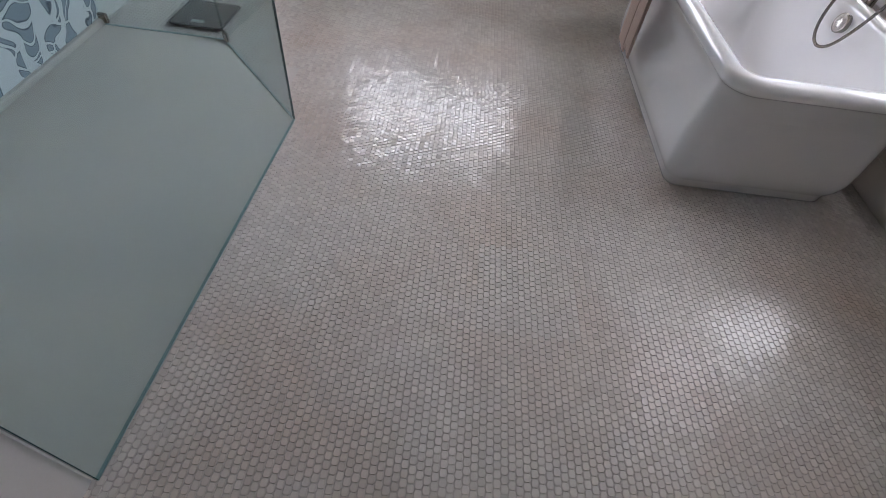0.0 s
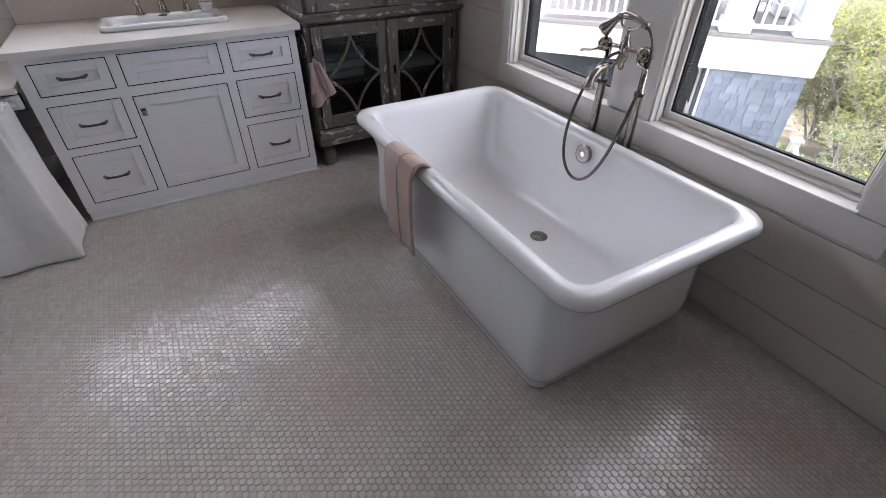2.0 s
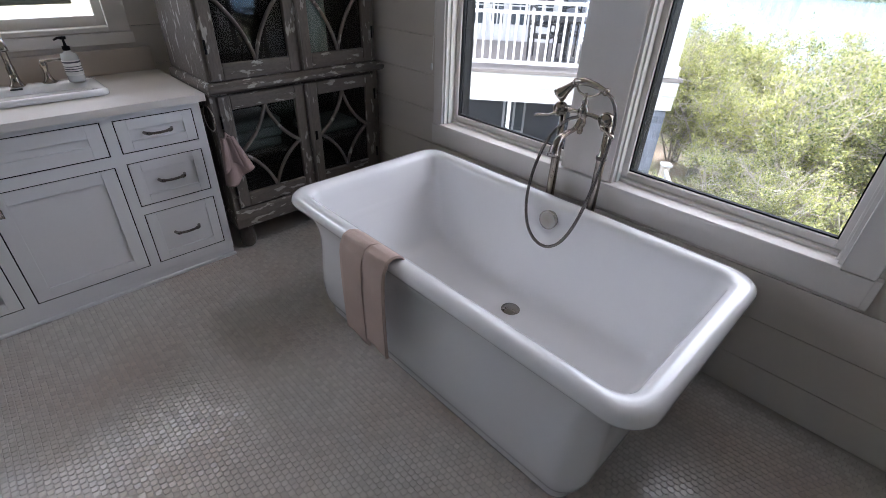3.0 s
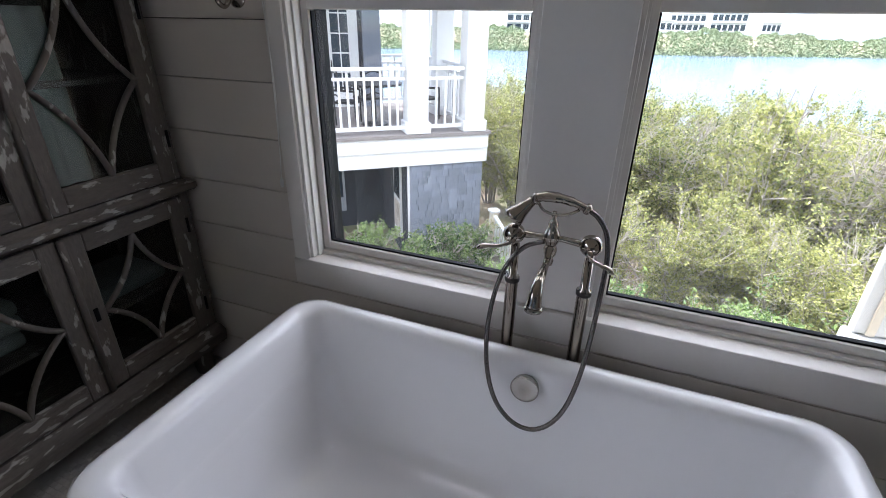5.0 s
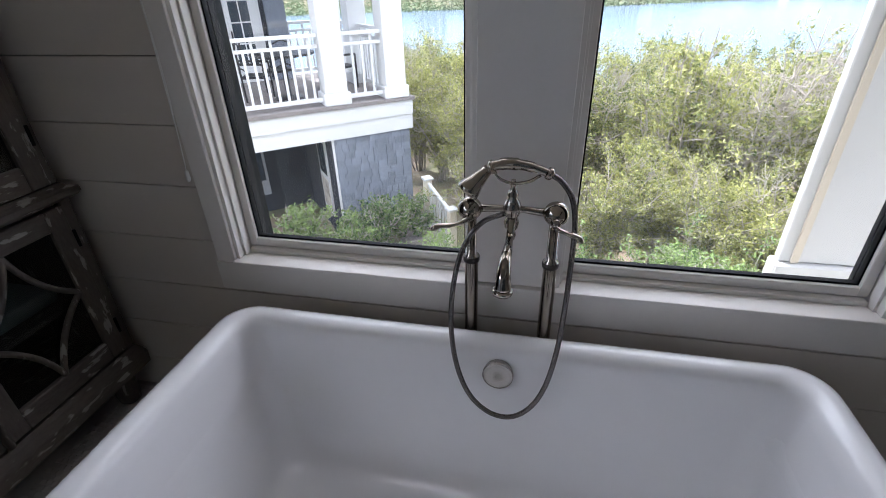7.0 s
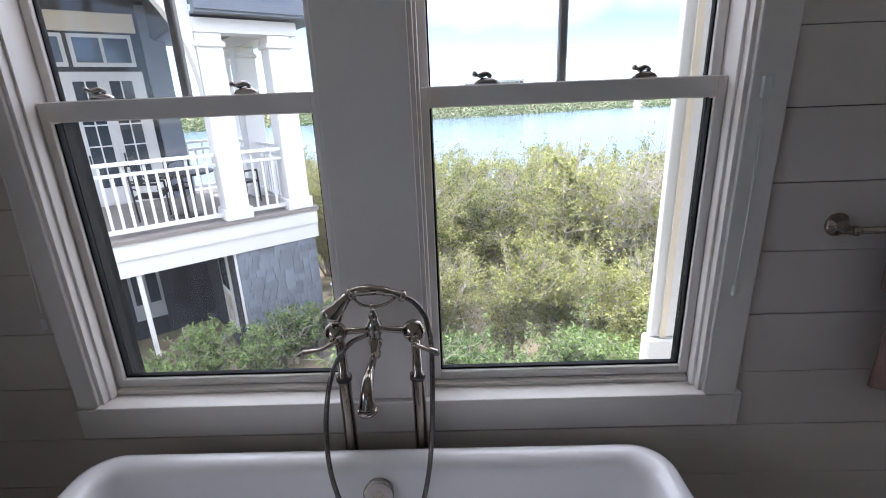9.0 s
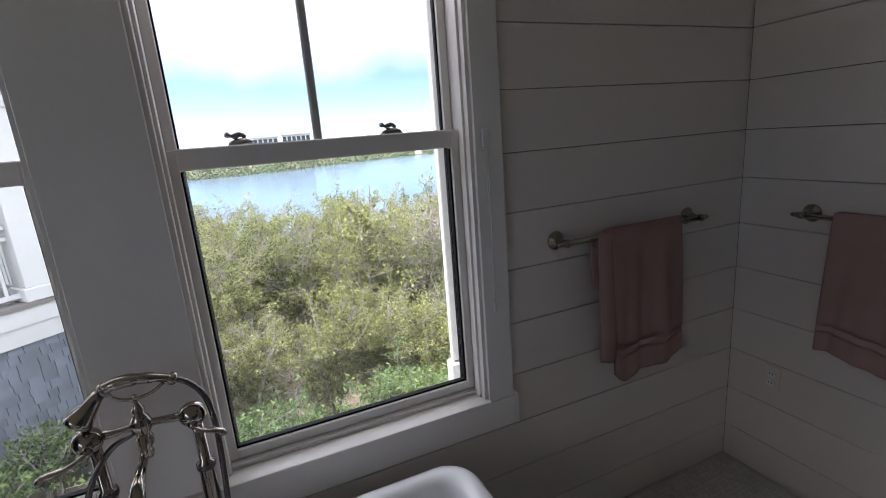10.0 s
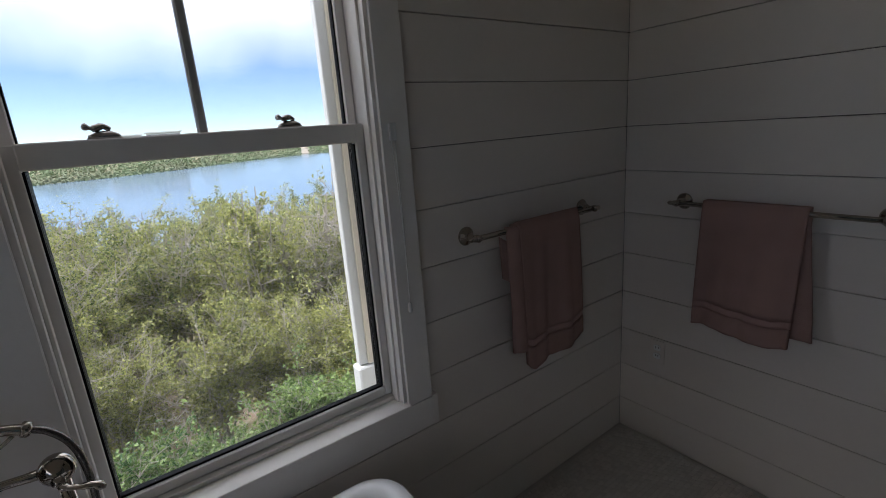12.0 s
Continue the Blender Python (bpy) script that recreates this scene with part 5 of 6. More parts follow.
def leaf_material(name, a, b):
    m = bpy.data.materials.new(name)
    m.use_nodes = True
    n, l = m.node_tree.nodes, m.node_tree.links
    bs = n["Principled BSDF"]
    bs.inputs["Roughness"].default_value = 0.5
    bs.inputs["Specular IOR Level"].default_value = 0.25
    geo = n.new("ShaderNodeNewGeometry")
    info = n.new("ShaderNodeObjectInfo")
    tc = n.new("ShaderNodeTexCoord")
    ns = n.new("ShaderNodeTexNoise")
    ns.inputs["Scale"].default_value = 1.3
    l.new(tc.outputs["Object"], ns.inputs["Vector"])
    s = n.new("ShaderNodeMath")
    s.operation = "MULTIPLY_ADD"
    s.inputs[1].default_value = 0.85
    l.new(geo.outputs["Random Per Island"], s.inputs[0])
    s2 = n.new("ShaderNodeMath")
    s2.operation = "MULTIPLY_ADD"
    s2.inputs[1].default_value, s2.inputs[2].default_value = 0.4, -0.32
    l.new(info.outputs["Random"], s2.inputs[0])
    s3 = n.new("ShaderNodeMath")
    s3.operation = "MULTIPLY_ADD"
    s3.inputs[1].default_value = 0.7
    l.new(ns.outputs["Fac"], s3.inputs[0])
    l.new(s2.outputs["Value"], s3.inputs[2])
    l.new(s3.outputs["Value"], s.inputs[2])
    r = n.new("ShaderNodeValToRGB")
    r.color_ramp.elements[0].position, r.color_ramp.elements[1].position = 0.15, 0.95
    r.color_ramp.elements[0].color, r.color_ramp.elements[1].color = (*a, 1), (*b, 1)
    l.new(s.outputs["Value"], r.inputs["Fac"])
    l.new(r.outputs["Color"], bs.inputs["Base Color"])
    tr = n.new("ShaderNodeBsdfTranslucent")
    l.new(r.outputs["Color"], tr.inputs["Color"])
    mix = n.new("ShaderNodeMixShader")
    mix.inputs["Fac"].default_value = 0.35
    l.new(bs.outputs["BSDF"], mix.inputs[1])
    l.new(tr.outputs["BSDF"], mix.inputs[2])
    l.new(mix.outputs["Shader"], n["Material Output"].inputs["Surface"])
    return m


LEAF = leaf_material("scrub_leaf", (0.080, 0.115, 0.042), (0.45, 0.455, 0.165))
LEAF_G = leaf_material("green_leaf", (0.050, 0.110, 0.036), (0.28, 0.38, 0.13))
GZ, WZ = -5.0, -5.5      # ground by the houses, water


def smoothstep(a, b, x):
    t = min(1.0, max(0.0, (x - a) / (b - a)))
    return t * t * (3 - 2 * t)


def ground_height(x, y):
    r = math.hypot(x, y)
    az = math.degrees(math.atan2(y, x))
    far = 150 + 45 * smoothstep(0, -25, az) if abs(az) < 100 else 150
    h = GZ - 1.6 * smoothstep(30, 42, r)
    top = 4.6 - 2.6 * smoothstep(-4, -22, az) + 0.8 * math.sin(az * 0.9) + 0.5 * math.sin(az * 2.3)
    h += (1.6 + top) * smoothstep(far - 3, far + 55, r)
    h -= (top + 3.0) * smoothstep(far + 90, far + 200, r)
    return h


bm = bmesh.new()
radii = [0.5, 6, 12, 18, 24, 28, 31, 34, 38, 44, 60, 90, 120, 140, 147, 152, 158, 165, 175, 185, 195, 205, 220, 235, 250, 270, 300, 340, 400, 600, 1200, 3000]
prev = None
for r in radii:
    ring = [bm.verts.new((r * math.cos(a) + 2, r * math.sin(a), ground_height(r * math.cos(a), r * math.sin(a)))) for a in [2 * math.pi * i / 180 for i in range(180)]]
    if prev:
        for i in range(180):
            bm.faces.new((prev[i], ring[i], ring[(i + 1) % 180], prev[(i + 1) % 180]))
    else:
        bm.faces.new(ring)
    prev = ring
tagged(part("ground", bm, SAND, smooth=True), "sandy ground with low scrub and mulch", "ground", kind="structure")
bm = bmesh.new()
v = [bm.verts.new(p) for p in ((26, -2500, WZ), (3000, -2500, WZ), (3000, 2500, WZ), (26, 2500, WZ))]
bm.faces.new(v)
tagged(part("water", bm, WATER), "blue coastal lake with light ripples", "water", kind="structure")


def leaf_cloud(points, size, rnd, up=0.4):
    """Leaves as small folded quads at the points, all in one mesh."""
    verts, faces = [], []
    for p in points:
        s = size * rnd.uniform(0.6, 1.3)
        d = Vector((rnd.gauss(0, 1), rnd.gauss(0, 1), rnd.gauss(0, 1) + up)).normalized()
        t = d.orthogonal().normalized()
        t = Matrix.Rotation(rnd.uniform(0, 6.28), 3, d) @ t
        q = d.cross(t)
        k = len(verts)
        verts += [p - t * s, p + q * s * 0.42 + d * s * 0.10, p + t * s, p - q * s * 0.42 + d * s * 0.10]
        faces += [(k, k + 1, k + 2), (k, k + 2, k + 3)]
    return verts, faces


def raw_mesh(name, verts, faces, mat):
    me = bpy.data.meshes.new(name)
    me.from_pydata([tuple(v) for v in verts], [], faces)
    me.materials.append(mat)
    return me


def child(name, me, parent, label="", kind=""):
    ob = new(name, me)
    ob.parent = parent
    if label:
        ob["label"] = label
    if kind:
        ob["kind"] = kind
    return ob


def shrub(name, label, mat, h, rad, leaves, size, seed, bare=0.2):
    """Many stems from the ground, forking into limbs, sprays of thin twigs, and leaves along the twigs."""
    rnd = random.Random(seed)
    s = empty(name, label, "shrub", (0, 0, -80), group="coastal shrubs outside the windows")
    wood = bmesh.new()
    twigs = []
    for i in range(13):
        a = rnd.uniform(0, 6.28)
        lean = rnd.uniform(0.1, 1.0) * rad * 0.9
        top = Vector((lean * math.cos(a), lean * math.sin(a), h * rnd.uniform(0.62, 1.0) * (1.0 - 0.22 * (lean / rad) ** 2)))
        mid = Vector((top.x * 0.35 + rnd.uniform(-0.15, 0.15), top.y * 0.35 + rnd.uniform(-0.15, 0.15), top.z * 0.5))
        pts = smooth_path([(rnd.uniform(-0.2, 0.2), rnd.uniform(-0.2, 0.2), -0.1), mid, top], 4)
        add_tube(wood, pts, [0.030 * (1 - 0.8 * k / (len(pts) - 1)) + 0.004 for k in range(len(pts))], 5)
        for j in range(13):
            b0 = pts[int(rnd.uniform(0.35, 1.0) * (len(pts) - 1))]
            d = Vector((rnd.gauss(0, 1), rnd.gauss(0, 1), rnd.gauss(0.5, 0.6))).normalized()
            ln = rnd.uniform(0.25, 0.85) * rad * 0.58
            b1 = b0 + d * ln * 0.5 + Vector((0, 0, 0.05))
            b2 = b0 + d * ln + Vector((0, 0, 0.14 * ln))
            add_tube(wood, [b0, b1, b2], [0.010, 0.007, 0.004], 4)
            leafless = rnd.random() < bare
            for k in range(6):
                c0 = b0.lerp(b2, rnd.uniform(0.25, 1.0))
                e = (d * 0.6 + Vector((rnd.gauss(0, 0.7), rnd.gauss(0, 0.7), rnd.gauss(0.45, 0.5)))).normalized()
                c1 = c0 + e * rnd.uniform(0.16, 0.48) * rad / 1.7
                add_tube(wood, [c0, c1], [0.0065, 0.0028], 3, cap=False)
                if not leafless:
                    twigs.append((c0, c1))
    part("trunk", wood, BARK, s)
    pts = []
    while len(pts) < leaves:
        c0, c1 = twigs[rnd.randrange(len(twigs))]
        pts.append(c0.lerp(c1, rnd.uniform(0.15, 1.08)) + Vector((rnd.gauss(0, 0.045), rnd.gauss(0, 0.045), rnd.gauss(0.01, 0.04))) * (rad / 1.5))
    child("crown", raw_mesh("crown", *leaf_cloud(pts, size, rnd), mat), s)
    return s


SHRUBS = [shrub("scrub_oak", "olive-green coastal scrub oak with thin grey twigs", LEAF, 3.6, 1.9, 14500, 0.043, 11, 0.28),
          shrub("scrub_oak", "yellow-green coastal scrub oak with thin grey twigs", LEAF, 3.9, 2.1, 14500, 0.043, 12, 0.35),
          shrub("scrub_oak", "sparse coastal scrub oak with bare grey twigs", LEAF, 4.0, 1.9, 9000, 0.043, 13, 0.5),
          shrub("green_shrub", "dense bright green shrub", LEAF_G, 2.6, 1.7, 12000, 0.050, 14, 0.05),
          shrub("tall_shrub", "tall thin shrub with sparse tip", LEAF, 4.6, 1.15, 6500, 0.050, 15, 0.15),
          shrub("bare_shrub", "tall nearly leafless grey shrub with forking twigs", LEAF, 4.6, 1.25, 700, 0.045, 16, 0.8)]
rnd = random.Random(21)


def plant(kind, az, dist, top, turn):
    """A shrub at the bearing and distance from the room, with its top at that height."""
    x, y = 0.6 + dist * math.cos(radians(az)), 1.9 + dist * math.sin(radians(az))
    heights = (3.6, 3.9, 4.0, 2.6, 4.6, 4.6)
    g = GZ - 0.02
    k = (top - g) / heights[kind]
    ob = copy_thing(SHRUBS[kind], pose(x, y, g, 0, 0, turn))
    ob.scale = (max(k, 0.8), max(k, 0.8), k)
    return ob


# the near slope of green shrubs, then the oaks behind, row on row
for az in (-24, -17, -9, -2, 6, -31, 12):
    plant(3, az + rnd.uniform(-2, 2), 7.6 + rnd.uniform(-0.5, 0.8), -2.75 + rnd.uniform(-0.2, 0.2), rnd.uniform(0, 360))
for az in (-27, -20, -13.5, -6, 1, 8, -34):
    plant(rnd.choice((0, 1, 2, 2)), az + rnd.uniform(-2, 2), 10.3 + rnd.uniform(-0.6, 0.8), -1.75 + rnd.uniform(-0.25, 0.25), rnd.uniform(0, 360))
for az in (-29, -23, -17, -11, -5, 1, 7, -35):
    plant(rnd.choice((0, 1, 1, 2)), az + rnd.uniform(-2, 2), 13.6 + rnd.uniform(-0.8, 0.8), -0.75 + rnd.uniform(-0.25, 0.2), rnd.uniform(0, 360))
for az in (-30, -25, -20, -15, -10, -5, 0, 5, 10, 14):
    plant(rnd.choice((0, 1, 2)), az + rnd.uniform(-1.5, 1.5), 17.5 + rnd.uniform(-1, 1), -0.50 + rnd.uniform(-0.35, 0.2), rnd.uniform(0, 360))
for az in (-29, -24, -19, -14, -9, -4, 1, 6, 11, 15, 19):
    plant(rnd.choice((0, 1)), az + rnd.uniform(-1.5, 1.5), 22.5 + rnd.uniform(-1, 1), -0.75 + rnd.uniform(-0.3, 0.2), rnd.uniform(0, 360))
plant(4, -13.5, 12.5, 1.0, 40)
plant(4, -14.6, 13.2, 0.65, 200)
plant(5, -22.8, 14.0, 1.15, 130)
plant(5, -20.8, 12.8, 0.70, 75)
plant(4, -19.0, 19.0, -0.3, 200)
plant(4, 3.0, 20.0, -0.2, 260)
plant(1, 15.5, 18.0, -0.35, 30)
plant(0, 18.5, 21.0, -0.25, 130)
for ob in SHRUBS:
    for o in (*ob.children_recursive, ob):
        bpy.data.objects.remove(o)

# scrub on the far shore
pts = []
for i in range(110000):
    az = rnd.uniform(-48, 48)
    far = 150 + 45 * smoothstep(0, -25, az)
    r = far + 6 + 100 * rnd.random() ** 1.2
    if -20.9 < az < -20.1 and r < far + 45:
        continue
    x, y = r * math.cos(radians(az)), r * math.sin(radians(az))
    pts.append(Vector((x + 2, y, ground_height(x, y) + rnd.uniform(0.0, 1.3) * (0.6 + 0.6 * math.sin(az * 3.1) ** 2))))
far_scrub = new("far_scrub", raw_mesh("far_scrub", *leaf_cloud(pts, 0.50, rnd, 1.2), LAND_GREEN))
tagged(far_scrub, "low green scrub along the far shore", "scrub", kind="stuff")
dune = bmesh.new()
for i in range(8):
    az = -20.4 + rnd.uniform(-0.9, 0.9)
    r = 212 + i * 5
    x, y = r * math.cos(radians(az)), r * math.sin(radians(az))
    add_lathe(dune, [(4.2, -0.6), (3.2, 0.1), (1.8, 0.35), (0.1, 0.45)], pose(x + 2, y, ground_height(x, y)), 12)
tagged(part("dune", dune, DUNE, smooth=True), "pale sand dune on the far shore", "dune", kind="stuff")


def far_house(label, az, dist, w, h, base, floors, cols):
    x, y = dist * math.cos(radians(az)), dist * math.sin(radians(az))
    b = empty("far_house", label, "house", (x, y, base), az, group="far houses across the lake")
    part("wall", box(-0.25, 7, -w / 2, w / 2, -3, h), WHITE_OUT, b)
    part("roof", box(-1.2, 8, -w / 2 - 0.8, w / 2 + 0.8, h + 0.02, h + 0.5), WHITE_OUT, b)
    fh = h / floors
    for f in range(floors):
        for c in range(cols):
            cy = -w / 2 + (c + 0.5) * w / cols
            part("window", box(-0.30, -0.26, cy - w / cols * 0.36, cy + w / cols * 0.36, f * fh + fh * 0.22, f * fh + fh * 0.80), DARK_GLASS, b)
        part("balcony", box(-1.3, -0.31, -w / 2, w / 2, f * fh - 0.1, f * fh + 0.15), WHITE_OUT, b)
    return b


far_house("white modern flat-roofed house across the lake", -6.6, 262, 14, 8.0, 0.2, 2, 6)
far_house("white modern house with wide windows across the lake", -3.0, 268, 15, 7.6, 0.2, 2, 6)
far_house("white low house across the lake", -10.2, 272, 7, 4.2, 0.2, 1, 4)
far_house("white low house across the lake", -0.8, 265, 8, 4.6, 0.0, 1, 3)
far_house("white low house across the lake", 2.6, 270, 9, 4.4, 0.2, 1, 3)
far_house("white three-storey house across the lake", 13.6, 205, 12, 9.5, -3.6, 3, 4)
far_house("white house across the lake", 7.0, 240, 10, 5.4, 0.0, 2, 4)

# ---- wing of this house, seen beside the right-hand window ----
# wide flat slab, thinned and shifted to fit the camera's view
wing = empty("house_column", "thin white slab for the porch column, shaped to fit the camera's view", "column", (5.2, -0.36, 0))
part("shaft", box(0, 0.10, -2.4, 0, -1.05, 3.6, 0.01), WHITE_OUT, wing)
part("batten", box(-0.03, -0.002, -0.17, -0.10, -1.05, 3.6, 0.006), CREAM_OUT, wing, "cream trim board")
part("batten", box(-0.03, -0.002, -1.05, -0.92, -1.05, 3.6, 0.006), CREAM_OUT, wing, "cream trim board")
part("plinth", box(-0.06, 0.14, -2.44, 0.04, -5.02, -1.06, 0.02), WHITE_OUT, wing)

# ---- neighbouring house with its porch ----
HX, HY, DZ = 13.18, 5.58, -1.165
house = empty("neighbour_house", "grey-shingled neighbouring house with white columned porch", "house", (HX, HY, 0), -50.2)


def hb(name, s0, s1, d0, d1, z0, z1, mat, parent=None, label="", bevel=0.0):
    """A box in the house's own measures: s along the porch, d inwards."""
    return part(name, box(-s1, -s0, d0, d1, z0, z1, bevel), mat, parent or house, label)


SL = 7.6
hb("porch_floor", 0.0, SL, 0.0, 6.0, DZ - 0.10, DZ, DECK)
hb("deck_edge", -0.06, SL, -0.06, -0.002, DZ - 0.09, DZ - 0.005, DECK)
hb("deck_edge", -0.06, -0.002, 0.0, 6.0, DZ - 0.09, DZ - 0.005, DECK)
hb("fascia", 0.0, SL, -0.02, 0.03, DZ - 0.46, DZ - 0.102, WHITE_OUT)
hb("fascia", 0.04, SL, 0.012, 0.06, DZ - 0.86, DZ - 0.462, WHITE_OUT)
hb("fascia", 0.0, 0.03, 0.032, 6.0, DZ - 0.86, DZ - 0.102, WHITE_OUT)
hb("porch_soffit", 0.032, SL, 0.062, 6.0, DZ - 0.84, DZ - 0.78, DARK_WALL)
TOPZ = 3.15


def porch_post(s, d, wd=0.56):
    p = hb("porch_post", s - wd / 2, s + wd / 2, d, d + wd, DZ + 0.30, TOPZ, WHITE_OUT, bevel=0.015)
    hb("post_base", s - wd / 2 - 0.06, s + wd / 2 + 0.06, d - 0.06, d + wd + 0.06, DZ, DZ + 0.298, WHITE_OUT, p, bevel=0.02)
    hb("post_cap", s - wd / 2 - 0.05, s + wd / 2 + 0.05, d - 0.05, d + wd + 0.05, TOPZ - 0.30, TOPZ - 0.18, WHITE_OUT, p, bevel=0.02)
    return p


porch_post(2.02, 0.02)
porch_post(0.42, 0.02)
porch_post(0.42, 2.7)
porch_post(0.42, 5.2)
porch_post(2.3, 5.2, 0.4)


def rail(s0, s1, d, gap=0.205, along="s"):
    """Top rail, second rail, bottom rail and balusters."""
    def rb(name, a, b, t, z0, z1, parent=None):
        if along == "s":
            return hb(name, a, b, d + 0.10 - t, d + 0.10 + t, z0, z1, WHITE_OUT, parent, bevel=0.006)
        return hb(name, d - t, d + t, a, b, z0, z1, WHITE_OUT, parent, bevel=0.006)
    r = rb("railing", s0, s1, 0.075, DZ + 1.585, DZ + 1.665)
    rb("rail", s0, s1, 0.035, DZ + 1.345, DZ + 1.425, r)
    rb("rail", s0, s1, 0.045, DZ + 0.10, DZ + 0.20, r)
    n = int((s1 - s0) / gap)
    for i in range(1, n):
        c = s0 + (s1 - s0) * i / n
        rb("baluster", c - 0.030, c + 0.030, 0.028, DZ + 0.202, DZ + 1.343, r)
        if i % 2:
            rb("spacer", c - 0.030, c + 0.030, 0.028, DZ + 1.427, DZ + 1.583, r)


rail(0.72, 1.72, 0.12)
rail(2.32, 7.4, 0.12)
rail(0.62, 2.68, 0.42, along="d")
rail(3.30, 5.18, 0.42, along="d")
rail(0.7, 2.1, 5.4)
# beam over the posts, with an arched bracket
hb("porch_beam", -0.05, 2.31, 0.0, 0.6, TOPZ + 0.002, TOPZ + 0.30, WHITE_OUT)
hb("porch_beam", -0.05, 0.62, 0.602, 5.8, TOPZ + 0.002, TOPZ + 0.30, WHITE_OUT)
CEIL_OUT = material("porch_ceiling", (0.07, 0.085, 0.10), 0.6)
ARCH = 4.75      # crown of the wide porch arch
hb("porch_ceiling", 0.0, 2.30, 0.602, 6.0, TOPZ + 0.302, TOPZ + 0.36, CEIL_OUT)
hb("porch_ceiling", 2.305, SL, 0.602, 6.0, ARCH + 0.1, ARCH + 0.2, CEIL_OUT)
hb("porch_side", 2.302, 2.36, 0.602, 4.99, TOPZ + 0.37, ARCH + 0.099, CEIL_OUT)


def arch_bracket(s0, s1, z0, z1, d0, d1):
    """Spandrel under the beam: full at s0, curving up to nothing at s1."""
    bm = bmesh.new()
    n = 14
    low = []
    for i in range(n + 1):
        a = math.pi / 2 * i / n
        low.append((s0 + (s1 - s0) * (1 - math.cos(a)), z0 + (z1 - z0) * math.sin(a)))
    for d in (d0, d1):
        for s_, z_ in low:
            bm.verts.new((-s_, d, z_))
        for s_, z_ in low:
            bm.verts.new((-s_, d, z1 + 0.001))
    bm.verts.ensure_lookup_table()
    k = 2 * (n + 1)
    for i in range(n):
        for o in (0, k):
            bm.faces.new([bm.verts[o + j] for j in (i, i + 1, n + 2 + i, n + 1 + i)])
        bm.faces.new([bm.verts[j] for j in (i, i + 1, k + i + 1, k + i)])
    part("arch_bracket", bm, WHITE_OUT, house)


arch_bracket(2.31, 4.75, 1.75, ARCH, 0.1, 0.5)
arch_bracket(7.2, 4.8, 1.75, ARCH, 0.1, 0.5)
hb("arch_pier", 7.2, SL, 0.1, 0.5, DZ, ARCH, WHITE_OUT)
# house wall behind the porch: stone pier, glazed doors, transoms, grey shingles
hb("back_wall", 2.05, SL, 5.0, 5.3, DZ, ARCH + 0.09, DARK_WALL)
hb("frieze", 2.7, 6.15, 4.90, 4.998, 3.66, 4.15, CREAM_OUT)
hb("stone_pier", 6.16, 7.5, 4.3, 4.998, DZ, 4.4, STONE)
hb("shingle_pier", 2.00, 2.60, 4.85, 5.35, DZ + 0.002, 4.4, SHINGLE)
dr = hb("door_frame", 2.75, 6.12, 4.93, 4.998, DZ + 0.002, 2.62, WHITE_OUT)
for k, (a, b) in enumerate(((2.95, 3.75), (3.80, 4.60), (4.65, 5.30), (5.36, 6.02))):
    leaf = hb("glazed_door", a, b, 4.90, 4.928, DZ + 0.05, 2.50, WHITE_OUT, dr)
    hb("pane", a + 0.12, b - 0.12, 4.885, 4.899, DZ + 0.55, 2.36, DARK_GLASS, leaf)
    for j in range(1, 5):
        z = DZ + 0.55 + (2.36 - DZ - 0.55) * j / 5
        hb("muntin", a + 0.12, b - 0.12, 4.875, 4.884, z - 0.02, z + 0.02, WHITE_OUT, leaf)
    hb("muntin", (a + b) / 2 - 0.02, (a + b) / 2 + 0.02, 4.866, 4.874, DZ + 0.55, 2.36, WHITE_OUT, leaf)
    hb("door_handle", b - 0.09, b - 0.05, 4.86, 4.898, 0.0, 0.35, IRON, leaf)
for a, b in ((2.85, 4.35), (4.45, 6.05)):
    tr = hb("transom", a, b, 4.94, 4.998, 2.75, 3.60, WHITE_OUT)
    hb("pane", a + 0.10, (a + b) / 2 - 0.04, 4.925, 4.938, 2.86, 3.50, DARK_GLASS, tr)
    hb("pane", (a + b) / 2 + 0.04, b - 0.10, 4.925, 4.938, 2.86, 3.50, DARK_GLASS, tr)
# roof over the porch in courses
roof = part("roof", box(-2.30, 0.75, -0.32, 6.2, TOPZ + 0.362, TOPZ + 0.42), ROOF, house)
hb("gable_wall", 2.30, SL, 0.08, 0.59, ARCH + 0.001, ARCH + 2.2, ROOF)
for i in range(16):
    d0, z0 = -0.36 + i * 0.20, TOPZ + 0.42 + i * 0.155
    a, b = -0.75 + i * 0.02, 2.29
    hb("roof_course", a, b, d0, d0 + 0.36, z0, z0 + 0.20, ROOF, roof)
# ground floor: shingled wall, carport with walls darkened for its shade, window
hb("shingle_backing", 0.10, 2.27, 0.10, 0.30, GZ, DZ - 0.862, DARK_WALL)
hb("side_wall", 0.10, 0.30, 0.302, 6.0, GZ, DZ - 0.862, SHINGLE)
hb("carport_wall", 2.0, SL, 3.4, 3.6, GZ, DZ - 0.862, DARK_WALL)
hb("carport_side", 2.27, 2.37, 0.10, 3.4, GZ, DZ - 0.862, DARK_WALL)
hb("corner_board", 2.272, 2.33, 0.06, 0.098, GZ, DZ - 0.862, WHITE_OUT)
hb("carport_post", 4.36, 4.46, 0.05, 0.15, GZ, DZ - 0.862, WHITE_OUT)
gate = hb("carport_window", 2.371, 2.42, 0.6, 1.5, GZ + 0.6, DZ - 1.0, WHITE_OUT)
hb("pane", 2.422, 2.43, 0.7, 1.4, GZ + 0.75, -3.35, STONE, gate)
